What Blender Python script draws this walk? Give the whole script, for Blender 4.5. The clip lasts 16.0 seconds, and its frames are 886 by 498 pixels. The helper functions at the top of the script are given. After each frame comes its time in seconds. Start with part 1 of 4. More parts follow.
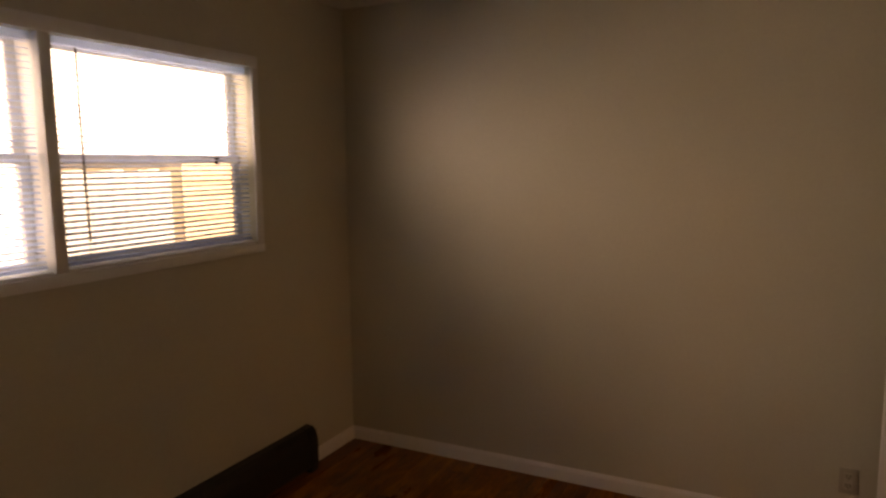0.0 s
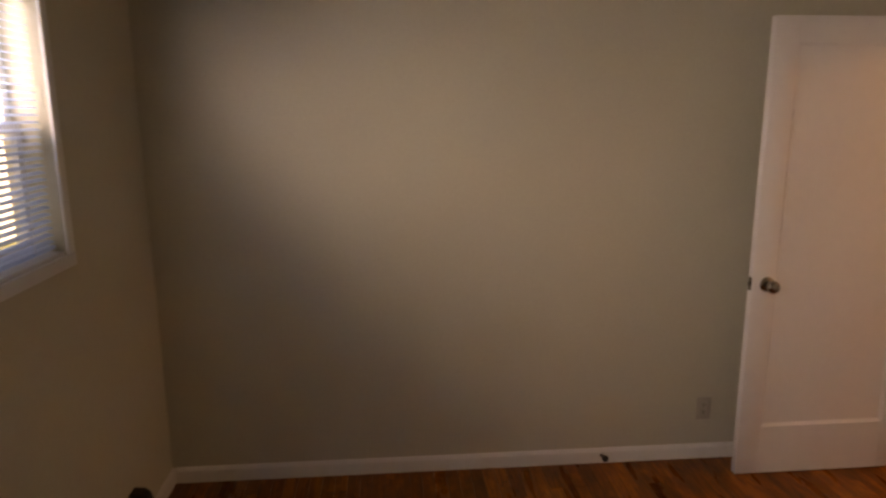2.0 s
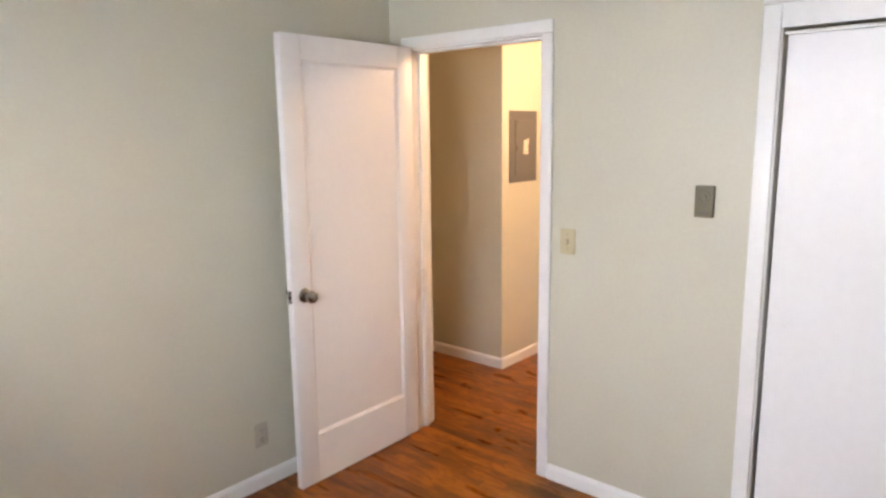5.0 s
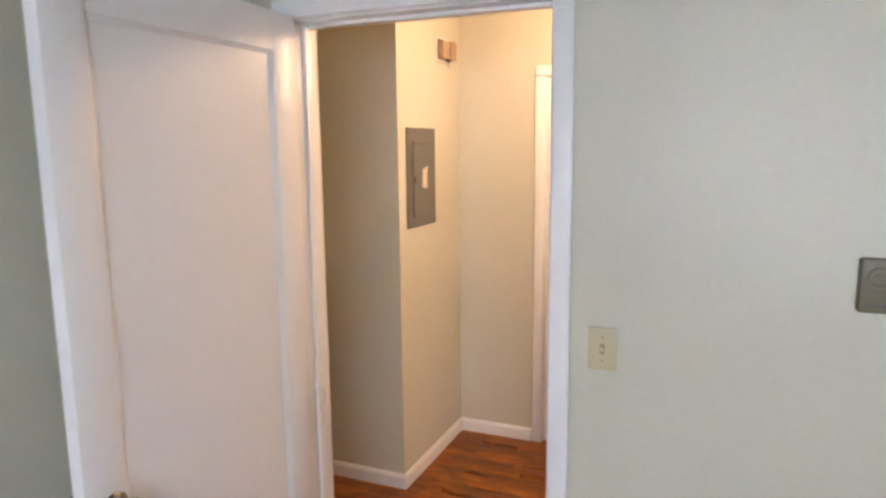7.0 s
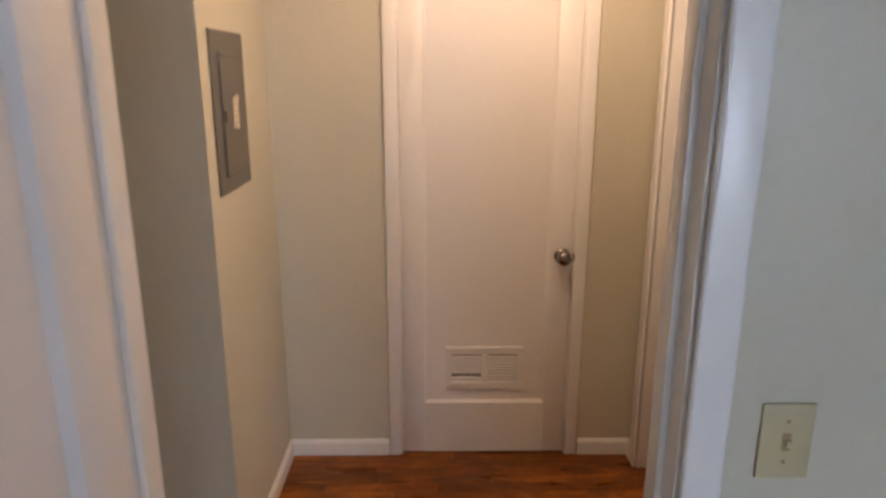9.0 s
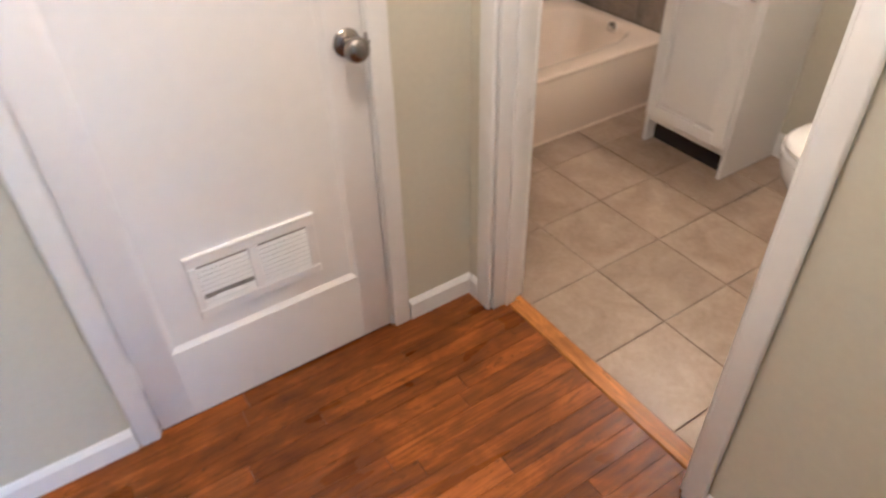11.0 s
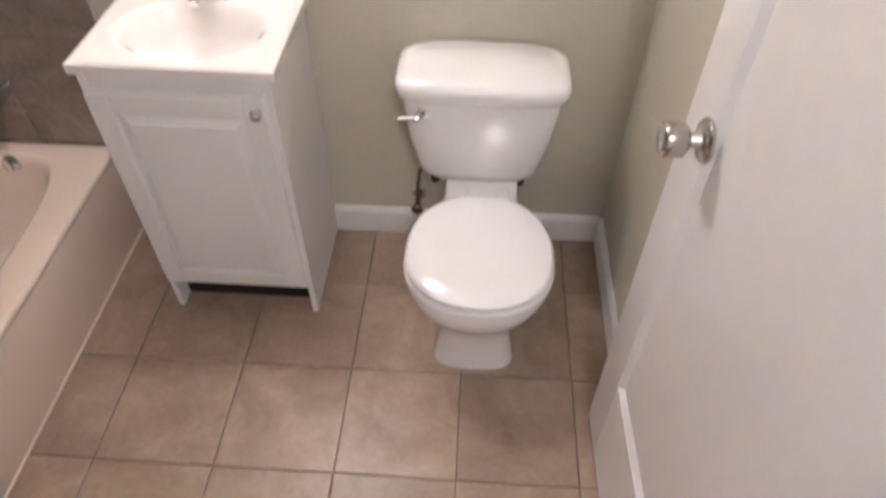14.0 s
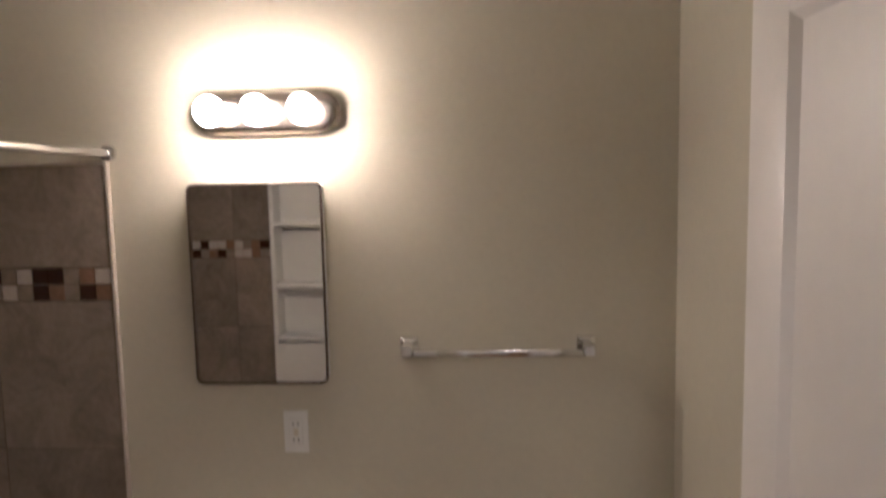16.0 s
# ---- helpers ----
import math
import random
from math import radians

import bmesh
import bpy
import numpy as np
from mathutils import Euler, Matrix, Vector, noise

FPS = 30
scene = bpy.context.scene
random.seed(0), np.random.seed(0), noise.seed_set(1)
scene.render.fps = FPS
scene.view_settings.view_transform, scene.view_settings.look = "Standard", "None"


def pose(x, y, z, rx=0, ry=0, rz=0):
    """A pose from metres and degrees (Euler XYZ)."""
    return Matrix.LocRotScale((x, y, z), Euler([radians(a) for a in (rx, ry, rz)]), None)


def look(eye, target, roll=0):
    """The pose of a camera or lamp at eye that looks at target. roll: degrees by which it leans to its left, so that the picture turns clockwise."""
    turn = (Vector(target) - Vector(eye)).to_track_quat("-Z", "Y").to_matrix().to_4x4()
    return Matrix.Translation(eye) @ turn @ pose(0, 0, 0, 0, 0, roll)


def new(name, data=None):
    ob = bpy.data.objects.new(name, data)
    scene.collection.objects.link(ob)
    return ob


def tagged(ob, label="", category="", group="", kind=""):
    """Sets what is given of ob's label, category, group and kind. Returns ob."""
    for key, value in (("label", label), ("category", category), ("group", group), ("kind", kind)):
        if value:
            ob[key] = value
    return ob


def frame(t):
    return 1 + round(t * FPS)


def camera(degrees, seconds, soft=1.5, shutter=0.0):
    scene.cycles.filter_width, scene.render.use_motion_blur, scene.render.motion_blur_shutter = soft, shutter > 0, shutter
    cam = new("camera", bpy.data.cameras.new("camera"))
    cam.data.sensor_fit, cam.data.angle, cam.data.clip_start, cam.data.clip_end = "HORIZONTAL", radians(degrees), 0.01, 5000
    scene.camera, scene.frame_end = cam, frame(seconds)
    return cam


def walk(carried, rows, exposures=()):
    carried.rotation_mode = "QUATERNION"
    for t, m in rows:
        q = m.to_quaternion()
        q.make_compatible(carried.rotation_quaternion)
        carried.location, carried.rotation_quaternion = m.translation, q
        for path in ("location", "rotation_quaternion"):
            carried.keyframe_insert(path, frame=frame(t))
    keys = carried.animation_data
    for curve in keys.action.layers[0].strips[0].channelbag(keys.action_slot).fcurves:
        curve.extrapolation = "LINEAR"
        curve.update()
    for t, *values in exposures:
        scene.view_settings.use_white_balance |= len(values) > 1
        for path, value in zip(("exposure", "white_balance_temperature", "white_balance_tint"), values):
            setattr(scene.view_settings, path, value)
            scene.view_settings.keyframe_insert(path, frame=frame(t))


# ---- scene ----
cam = camera(67.0, 16.0, soft=2.5, shutter=0.4)
EXPOSURES = [(0, 0.5, 16500, 46), (1.0, 0.7, 15000, 46), (1.5, 1.0, 13000, 45), (2.0, 1.05, 11500, 43), (2.5, 1.85, 8800, 37), (3.0, 2.15, 7700, 32), (3.5, 2.2, 7700, 31), (4.0, 2.28, 7650, 30),
             (4.5, 2.58, 7400, 28), (4.7, 2.75, 7300, 27), (6.8, 2.4, 6600, 24), (8.0, 1.86, 6300, 23), (8.7, 1.5, 6250, 24), (11, 2.9, 4600, 13), (12, 2.95, 4250, 12), (13, 2.95, 4020, 12),
             (13.5, 3.05, 4000, 13), (14, 2.8, 4200, 15), (15, 2.9, 4300, 16), (15.5, 2.4, 4400, 16), (16, 1.45, 4500, 16)]
PATH = [
    (0, (-1.222, -3.147, 1.598), (-2.114, -1.375, 1.346), -0.6),
    (0.5, (-1.579, -3.075, 1.619), (-2.183, -1.194, 1.306), -0.3),
    (1, (-1.876, -2.979, 1.660), (-2.215, -1.043, 1.290), -0.5),
    (1.5, (-2.172, -2.966, 1.665), (-2.262, -1.010, 1.258), -0.3),
    (2, (-2.397, -2.887, 1.680), (-2.238, -0.937, 1.267), -0.3),
    (2.5, (-2.593, -2.800, 1.655), (-2.136, -0.890, 1.277), 0.2),
    (3, (-2.948, -2.889, 1.647), (-2.120, -1.095, 1.337), -0.1),
    (3.5, (-2.975, -2.887, 1.638), (-1.921, -1.211, 1.355), 1.0),
    (4, (-2.935, -2.866, 1.630), (-1.691, -1.327, 1.343), 1.0),
    (4.5, (-2.765, -2.720, 1.621), (-1.348, -1.359, 1.246), 0.9),
    (4.7, (-2.676, -2.653, 1.627), (-1.228, -1.324, 1.259), 0.1),
    (6.8, (-1.784, -1.479, 1.663), (0.000, -0.624, 1.368), -0.5),
    (7, (-1.693, -1.346, 1.669), (0.124, -0.568, 1.362), -0.6),
    (7.5, (-1.436, -1.117, 1.660), (0.441, -0.502, 1.345), -0.4),
    (8, (-1.224, -0.906, 1.679), (0.698, -0.464, 1.345), -0.4),
    (8.5, (-1.004, -0.698, 1.683), (0.949, -0.545, 1.277), -1.1),
    (8.7, (-0.941, -0.638, 1.668), (1.012, -0.570, 1.245), -0.2),
    (10.8, (0.372, -0.495, 1.494), (1.756, -1.214, 0.252), -1.2),
    (11, (0.495, -0.502, 1.480), (1.806, -1.334, 0.221), -1.7),
    (11.5, (0.755, -0.608, 1.460), (1.785, -1.611, 0.070), -3.65),
    (12, (0.994, -0.800, 1.455), (1.792, -1.848, -0.051), -4.9),
    (12.5, (1.274, -0.942, 1.488), (1.626, -2.150, -0.067), -2.4),
    (13, (1.340, -1.136, 1.486), (1.492, -2.315, -0.122), -0.6),
    (13.5, (1.369, -1.324, 1.472), (1.423, -2.538, -0.116), 1.7),
    (14, (1.350, -1.460, 1.538), (1.424, -2.814, 0.069), 0.5),
    (14.5, (1.337, -1.462, 1.596), (1.460, -3.074, 0.418), -0.9),
    (15, (1.338, -1.451, 1.664), (1.469, -3.222, 0.743), -2.1),
    (15.5, (1.357, -1.402, 1.655), (1.468, -3.315, 1.081), -1.5),
    (16, (1.394, -1.371, 1.662), (1.512, -3.358, 1.463), -1.2),
]
walk(cam, [(t, look(eye, target, roll)) for t, eye, target, roll in PATH], EXPOSURES)

# ---- light ----
world = bpy.data.worlds.new("sky")
scene.world = world
world.use_nodes = True
wn, wl = world.node_tree.nodes, world.node_tree.links
sky = wn.new("ShaderNodeTexSky")
sky.sky_type = "NISHITA"
sky.sun_disc = False
sky.sun_elevation = radians(30)
sky.sun_rotation = radians(111)
sky.dust_density = 4.0
wl.new(sky.outputs[0], wn["Background"].inputs[0])
wn["Background"].inputs[1].default_value = 0.15
sun = new("sun", bpy.data.lights.new("sun", "SUN"))
sun.data.energy = 5.0
sun.data.angle = radians(1)
sun.data.color = (1.0, 0.96, 0.9)
sun.matrix_basis = look((8, -3, 5), (0, 0, 0))

# the bright sky in the window: the upper sashes, and the lower sash that looks past the neighbour's house
for name, y, z, w, h, watts in (("window_daylight", -1.71, 1.835, 1.92, 0.40, 8.6), ("window_daylight_lower", -2.205, 1.435, 0.92, 0.37, 3.8)):
    sk = new(name, bpy.data.lights.new(name, "AREA"))
    sk.data.shape, sk.data.size, sk.data.size_y = "RECTANGLE", w, h
    sk.data.energy, sk.data.color = watts, (0.80, 0.92, 1.0)
    sk.matrix_basis = look((-3.565, y, z), (0, y, z))

hall_lamp = new("hall_lamp", bpy.data.lights.new("hall_lamp", "POINT"))
hall_lamp.data.energy, hall_lamp.data.shadow_soft_size = 7.9, 0.11
hall_lamp.data.color = (1.0, 0.70, 0.43)
hall_lamp.location = (1.08, -0.88, 2.27)

# ---- materials ----
def material(name, color, rough=0.5, metal=0.0, grain=0.0, scale=30.0, stain=0.0, bump=0.0, bump_scale=200.0,
             rough_var=0.08, coat=0.0, spread=0.0):
    """A surface with variation at two scales, fine relief and uneven gloss."""
    m = bpy.data.materials.new(name)
    m.use_nodes = True
    n, l = m.node_tree.nodes, m.node_tree.links
    b = n["Principled BSDF"]
    geo = n.new("ShaderNodeNewGeometry")
    where = geo.outputs["Position"]
    fine = n.new("ShaderNodeTexNoise")
    fine.inputs["Scale"].default_value, fine.inputs["Detail"].default_value = scale, 6
    l.new(where, fine.inputs["Vector"])
    big = n.new("ShaderNodeTexNoise")
    big.inputs["Scale"].default_value, big.inputs["Detail"].default_value = 1.7, 4
    l.new(where, big.inputs["Vector"])
    base = n.new("ShaderNodeRGB")
    base.outputs[0].default_value = (*color, 1)
    out = base.outputs[0]
    for tex, amount in ((fine, grain), (big, stain)):
        if amount:
            r = n.new("ShaderNodeMapRange")
            r.inputs["From Min"].default_value, r.inputs["From Max"].default_value = 0.3, 0.7
            r.inputs["To Min"].default_value, r.inputs["To Max"].default_value = 1 - amount, 1 + amount
            l.new(tex.outputs["Fac"], r.inputs["Value"])
            mix = n.new("ShaderNodeVectorMath")
            mix.operation = "SCALE"
            l.new(out, mix.inputs[0])
            l.new(r.outputs[0], mix.inputs["Scale"])
            out = mix.outputs[0]
    if spread:
        info = n.new("ShaderNodeObjectInfo")
        r = n.new("ShaderNodeMapRange")
        r.inputs["To Min"].default_value, r.inputs["To Max"].default_value = 1 - spread, 1 + spread
        l.new(info.outputs["Random"], r.inputs["Value"])
        mix = n.new("ShaderNodeVectorMath")
        mix.operation = "SCALE"
        l.new(out, mix.inputs[0])
        l.new(r.outputs[0], mix.inputs["Scale"])
        out = mix.outputs[0]
    l.new(out, b.inputs["Base Color"])
    rr = n.new("ShaderNodeMapRange")
    rr.inputs["To Min"].default_value, rr.inputs["To Max"].default_value = max(0.02, rough - rough_var), min(1, rough + rough_var)
    l.new(big.outputs["Fac"], rr.inputs["Value"])
    l.new(rr.outputs[0], b.inputs["Roughness"])
    b.inputs["Metallic"].default_value = metal
    b.inputs["Coat Weight"].default_value = coat
    if bump:
        bt = n.new("ShaderNodeTexNoise")
        bt.inputs["Scale"].default_value, bt.inputs["Detail"].default_value = bump_scale, 3
        l.new(where, bt.inputs["Vector"])
        bp = n.new("ShaderNodeBump")
        bp.inputs["Strength"].default_value, bp.inputs["Distance"].default_value = bump, 0.002
        l.new(bt.outputs["Fac"], bp.inputs["Height"])
        l.new(bp.outputs[0], b.inputs["Normal"])
    return m


def wood_material(name, dark, light, per_piece, along="y"):
    """Stained oak strips: long streaks, fine grain, darker stained patches and curls, a worn glossy varnish."""
    m = bpy.data.materials.new(name)
    m.use_nodes = True
    n, l = m.node_tree.nodes, m.node_tree.links
    b = n["Principled BSDF"]
    geo = n.new("ShaderNodeNewGeometry")
    rnd = n.new("ShaderNodeObjectInfo").outputs["Random"] if per_piece else geo.outputs["Random Per Island"]

    def maths(op, a, c, d=None):
        k = n.new("ShaderNodeMath")
        k.operation = op
        for i, v in enumerate((a, c, d)):
            if v is None:
                continue
            if isinstance(v, (int, float)):
                k.inputs[i].default_value = v
            else:
                l.new(v, k.inputs[i])
        return k.outputs[0]

    def spread(v, f0, f1, t0, t1):
        k = n.new("ShaderNodeMapRange")
        for name_in, val in (("From Min", f0), ("From Max", f1), ("To Min", t0), ("To Max", t1)):
            k.inputs[name_in].default_value = val
        l.new(v, k.inputs["Value"])
        return k.outputs[0]

    shift = n.new("ShaderNodeCombineXYZ")
    l.new(maths("MULTIPLY", rnd, 37.0), shift.inputs["Z"])
    add = n.new("ShaderNodeVectorMath")
    l.new(geo.outputs["Position"], add.inputs[0])
    l.new(shift.outputs[0], add.inputs[1])

    def noise(where, scale, detail, distortion=0.0, rough=0.5):
        sc = scale if along == "y" else (scale[1], scale[0], scale[2])
        mp = n.new("ShaderNodeMapping")
        mp.inputs["Scale"].default_value = sc
        l.new(where, mp.inputs["Vector"])
        t = n.new("ShaderNodeTexNoise")
        t.inputs["Scale"].default_value, t.inputs["Detail"].default_value = 1.0, detail
        t.inputs["Distortion"].default_value, t.inputs["Roughness"].default_value = distortion, rough
        l.new(mp.outputs[0], t.inputs["Vector"])
        return t.outputs["Fac"]

    streak = noise(add.outputs[0], (38, 1.9, 10), 7, 1.0, 0.64)
    fine = noise(add.outputs[0], (150, 6, 30), 4, 0.4)
    blotch = noise(add.outputs[0], (9, 2.0, 9), 4, 0.5, 0.5)
    worn = noise(geo.outputs["Position"], (9.5, 4.2, 3), 7, 1.3, 0.62)
    tone = maths("MULTIPLY_ADD", streak, 0.40, maths("MULTIPLY_ADD", blotch, 0.34, maths("MULTIPLY_ADD", worn, 0.60, maths("MULTIPLY_ADD", rnd, 0.15, 0.125))))
    ramp = n.new("ShaderNodeValToRGB")
    e = ramp.color_ramp.elements
    e[0].position, e[0].color = 0.60, (*dark, 1)
    e[1].position, e[1].color = 1.0, (*light, 1)
    for at, f in ((0.74, 0.22), (0.88, 0.50)):
        mid = ramp.color_ramp.elements.new(at)
        mid.color = (*[(1 - f) * a + f * c for a, c in zip(dark, light)], 1)
    l.new(tone, ramp.inputs["Fac"])
    # dark curls of old stain where the figure of the grain folds
    curl = noise(add.outputs[0], (20, 6.5, 12), 7, 3.6, 0.7)
    mark = maths("MULTIPLY", spread(curl, 0.55, 0.64, 0.0, 1.0), spread(worn, 0.44, 0.58, 0.2, 1.0))
    gain = maths("MULTIPLY", spread(fine, 0.3, 0.7, 0.74, 1.24), spread(mark, 0.0, 1.0, 1.0, 0.42))
    vm = n.new("ShaderNodeVectorMath")
    vm.operation = "SCALE"
    l.new(ramp.outputs[0], vm.inputs[0])
    l.new(gain, vm.inputs["Scale"])
    l.new(vm.outputs[0], b.inputs["Base Color"])
    l.new(spread(blotch, 0.3, 0.7, 0.24, 0.42), b.inputs["Roughness"])
    b.inputs["Specular IOR Level"].default_value = 0.30
    bp = n.new("ShaderNodeBump")
    bp.inputs["Strength"].default_value, bp.inputs["Distance"].default_value = 0.16, 0.001
    l.new(maths("ADD", streak, maths("MULTIPLY", worn, 0.8)), bp.inputs["Height"])
    l.new(bp.outputs[0], b.inputs["Normal"])
    return m


def stone_tile_material(name, dark, light, rough):
    """Mottled porcelain tile in a worn stone pattern, each tile a little different."""
    m = bpy.data.materials.new(name)
    m.use_nodes = True
    n, l = m.node_tree.nodes, m.node_tree.links
    b = n["Principled BSDF"]
    geo, info = n.new("ShaderNodeNewGeometry"), n.new("ShaderNodeObjectInfo")
    mul = n.new("ShaderNodeMath")
    mul.operation, mul.inputs[1].default_value = "MULTIPLY", 23.0
    l.new(info.outputs["Random"], mul.inputs[0])
    cb = n.new("ShaderNodeCombineXYZ")
    l.new(mul.outputs[0], cb.inputs["X"])
    l.new(mul.outputs[0], cb.inputs["Z"])
    add = n.new("ShaderNodeVectorMath")
    l.new(geo.outputs["Position"], add.inputs[0])
    l.new(cb.outputs[0], add.inputs[1])
    cloud = n.new("ShaderNodeTexNoise")
    cloud.inputs["Scale"].default_value, cloud.inputs["Detail"].default_value = 6.0, 8
    cloud.inputs["Roughness"].default_value, cloud.inputs["Distortion"].default_value = 0.66, 0.9
    l.new(add.outputs[0], cloud.inputs["Vector"])
    speck = n.new("ShaderNodeTexNoise")
    speck.inputs["Scale"].default_value, speck.inputs["Detail"].default_value = 55, 4
    l.new(add.outputs[0], speck.inputs["Vector"])
    tot = n.new("ShaderNodeMath")
    tot.operation, tot.inputs[1].default_value = "MULTIPLY_ADD", 0.30
    l.new(speck.outputs["Fac"], tot.inputs[0])
    l.new(cloud.outputs["Fac"], tot.inputs[2])
    ramp = n.new("ShaderNodeValToRGB")
    e = ramp.color_ramp.elements
    e[0].position, e[0].color = 0.42, (*dark, 1)
    e[1].position, e[1].color = 0.92, (*light, 1)
    l.new(tot.outputs[0], ramp.inputs["Fac"])
    sc = n.new("ShaderNodeMapRange")
    sc.inputs["To Min"].default_value, sc.inputs["To Max"].default_value = 0.9, 1.1
    l.new(info.outputs["Random"], sc.inputs["Value"])
    vm = n.new("ShaderNodeVectorMath")
    vm.operation = "SCALE"
    l.new(ramp.outputs[0], vm.inputs[0])
    l.new(sc.outputs[0], vm.inputs["Scale"])
    l.new(vm.outputs[0], b.inputs["Base Color"])
    b.inputs["Roughness"].default_value = rough
    bp = n.new("ShaderNodeBump")
    bp.inputs["Strength"].default_value, bp.inputs["Distance"].default_value = 0.25, 0.002
    l.new(cloud.outputs["Fac"], bp.inputs["Height"])
    l.new(bp.outputs[0], b.inputs["Normal"])
    return m


def glow_material(name, color, strength):
    m = bpy.data.materials.new(name)
    m.use_nodes = True
    b = m.node_tree.nodes["Principled BSDF"]
    b.inputs["Base Color"].default_value = (0.9, 0.9, 0.88, 1)
    b.inputs["Emission Color"].default_value = (*color, 1)
    b.inputs["Emission Strength"].default_value = strength
    return m


def glass_material(name):
    m = bpy.data.materials.new(name)
    m.use_nodes = True
    b = m.node_tree.nodes["Principled BSDF"]
    b.inputs["Base Color"].default_value = (0.96, 0.98, 0.97, 1)
    b.inputs["Roughness"].default_value = 0.02
    b.inputs["Transmission Weight"].default_value = 1.0
    b.inputs["IOR"].default_value = 1.01
    return m


PAINT = material("greige_wall_paint", (0.580, 0.550, 0.438), 0.44, grain=0.02, scale=60, stain=0.03, bump=0.18, bump_scale=160)
CEIL = material("ceiling_paint", (0.66, 0.64, 0.58), 0.8, grain=0.03, scale=80, stain=0.02, bump=0.5, bump_scale=90)
WHITE = material("white_trim_paint", (0.80, 0.79, 0.76), 0.30, grain=0.015, scale=40, stain=0.03, bump=0.10, bump_scale=45)
DOORW = material("white_door_enamel", (0.80, 0.785, 0.765), 0.38, grain=0.012, scale=30, stain=0.025, bump=0.10, bump_scale=28, rough_var=0.0)
CABINET = material("white_cabinet_laminate", (0.79, 0.775, 0.75), 0.34, grain=0.01, scale=60, stain=0.015)
PORCELAIN = material("white_porcelain", (0.86, 0.85, 0.83), 0.08, grain=0.005, stain=0.01, coat=0.5, rough_var=0.02)
MARBLE = material("cream_cultured_marble", (0.86, 0.83, 0.78), 0.14, grain=0.01, scale=18, stain=0.015, coat=0.3, rough_var=0.03)
TUBENAMEL = material("almond_tub_enamel", (0.80, 0.68, 0.55), 0.10, grain=0.006, stain=0.012, coat=0.5, rough_var=0.02)
CHROME = material("chrome", (0.80, 0.80, 0.80), 0.10, 1.0, rough_var=0.04)
NICKEL = material("brushed_nickel", (0.33, 0.30, 0.27), 0.24, 1.0, grain=0.06, scale=200, rough_var=0.06)
SATIN = material("satin_nickel", (0.55, 0.52, 0.48), 0.22, 1.0, grain=0.04, scale=200, rough_var=0.05)
BRONZE = material("dark_bronze", (0.10, 0.075, 0.06), 0.35, 0.8, grain=0.08, scale=90)
HEATER = material("dark_brown_enamel", (0.020, 0.014, 0.011), 0.45, 0.2, grain=0.1, scale=120, stain=0.1)
PANELGREY = material("grey_panel_enamel", (0.13, 0.125, 0.115), 0.42, 0.1, grain=0.05, scale=150, stain=0.05)
PLATE = material("ivory_plastic", (0.52, 0.45, 0.27), 0.35, grain=0.02, scale=90, stain=0.03)
DIALTAN = material("taupe_thermostat_plastic", (0.165, 0.140, 0.085), 0.45, grain=0.03, scale=90, stain=0.03)
PLATE_TAN = material("painted_over_plate", (0.46, 0.42, 0.34), 0.5, grain=0.02, scale=90, stain=0.03)
PLASTIC = material("white_plastic", (0.80, 0.80, 0.77), 0.35, grain=0.01, scale=90)
BLACK = material("black_rubber", (0.012, 0.011, 0.010), 0.6, grain=0.1, scale=80)
# near black: shade of the vanity's toe space put into the board colour
SHADOW = material("toe_shade_board", (0.012, 0.010, 0.008), 0.8, grain=0.15, scale=60)
LOUVRE_SHADE = material("louvre_gap_shade_grey", (0.24, 0.22, 0.20), 0.7, grain=0.2, scale=70, stain=0.15)
BRASSTAN = material("tan_chime_housing", (0.36, 0.24, 0.13), 0.45, grain=0.1, scale=60, stain=0.1)
PAPER = material("paper_label", (0.70, 0.64, 0.50), 0.8, grain=0.05, scale=90)
GROUT = material("dark_grout", (0.175, 0.130, 0.095), 0.9, grain=0.15, scale=90, stain=0.1)
SUBFLOOR = material("dark_seam", (0.080, 0.025, 0.006), 0.8, grain=0.2, scale=60)
# cool daylight is tinted into the white slats and what shines through them
SLAT = material("daylight_tinted_blind_slat", (0.66, 0.75, 0.87), 0.4, grain=0.01, scale=60, spread=0.04)
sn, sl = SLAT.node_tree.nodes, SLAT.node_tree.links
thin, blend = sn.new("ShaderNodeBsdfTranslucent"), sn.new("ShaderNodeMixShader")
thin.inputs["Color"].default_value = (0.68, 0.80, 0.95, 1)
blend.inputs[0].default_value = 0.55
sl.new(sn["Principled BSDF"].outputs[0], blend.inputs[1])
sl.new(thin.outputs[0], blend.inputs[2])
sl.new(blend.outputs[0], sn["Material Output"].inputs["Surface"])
CORD = material("blind_cord", (0.62, 0.62, 0.60), 0.7)
WAND = material("clear_grey_wand", (0.22, 0.22, 0.23), 0.2)
SASH = material("white_window_frame", (0.70, 0.70, 0.68), 0.35, grain=0.02, scale=50)
GLASS = glass_material("window_glass")
MIRROR = material("mirror_glass", (0.88, 0.89, 0.88), 0.015, 1.0, rough_var=0.005)
BULB = glow_material("lit_bulb", (1.0, 0.665, 0.365), 43.0)
WOOD = wood_material("stained_oak_strip", (0.054, 0.0125, 0.0026), (0.37, 0.114, 0.0122), True)
WOODREST = wood_material("stained_oak_rest", (0.054, 0.0125, 0.0026), (0.37, 0.114, 0.0122), False)
THRESHOLD = wood_material("golden_oak_threshold", (0.15, 0.050, 0.009), (0.60, 0.245, 0.040), True, "x")
FLOORTILE = stone_tile_material("beige_stone_tile", (0.262, 0.189, 0.127), (0.445, 0.345, 0.252), 0.34)
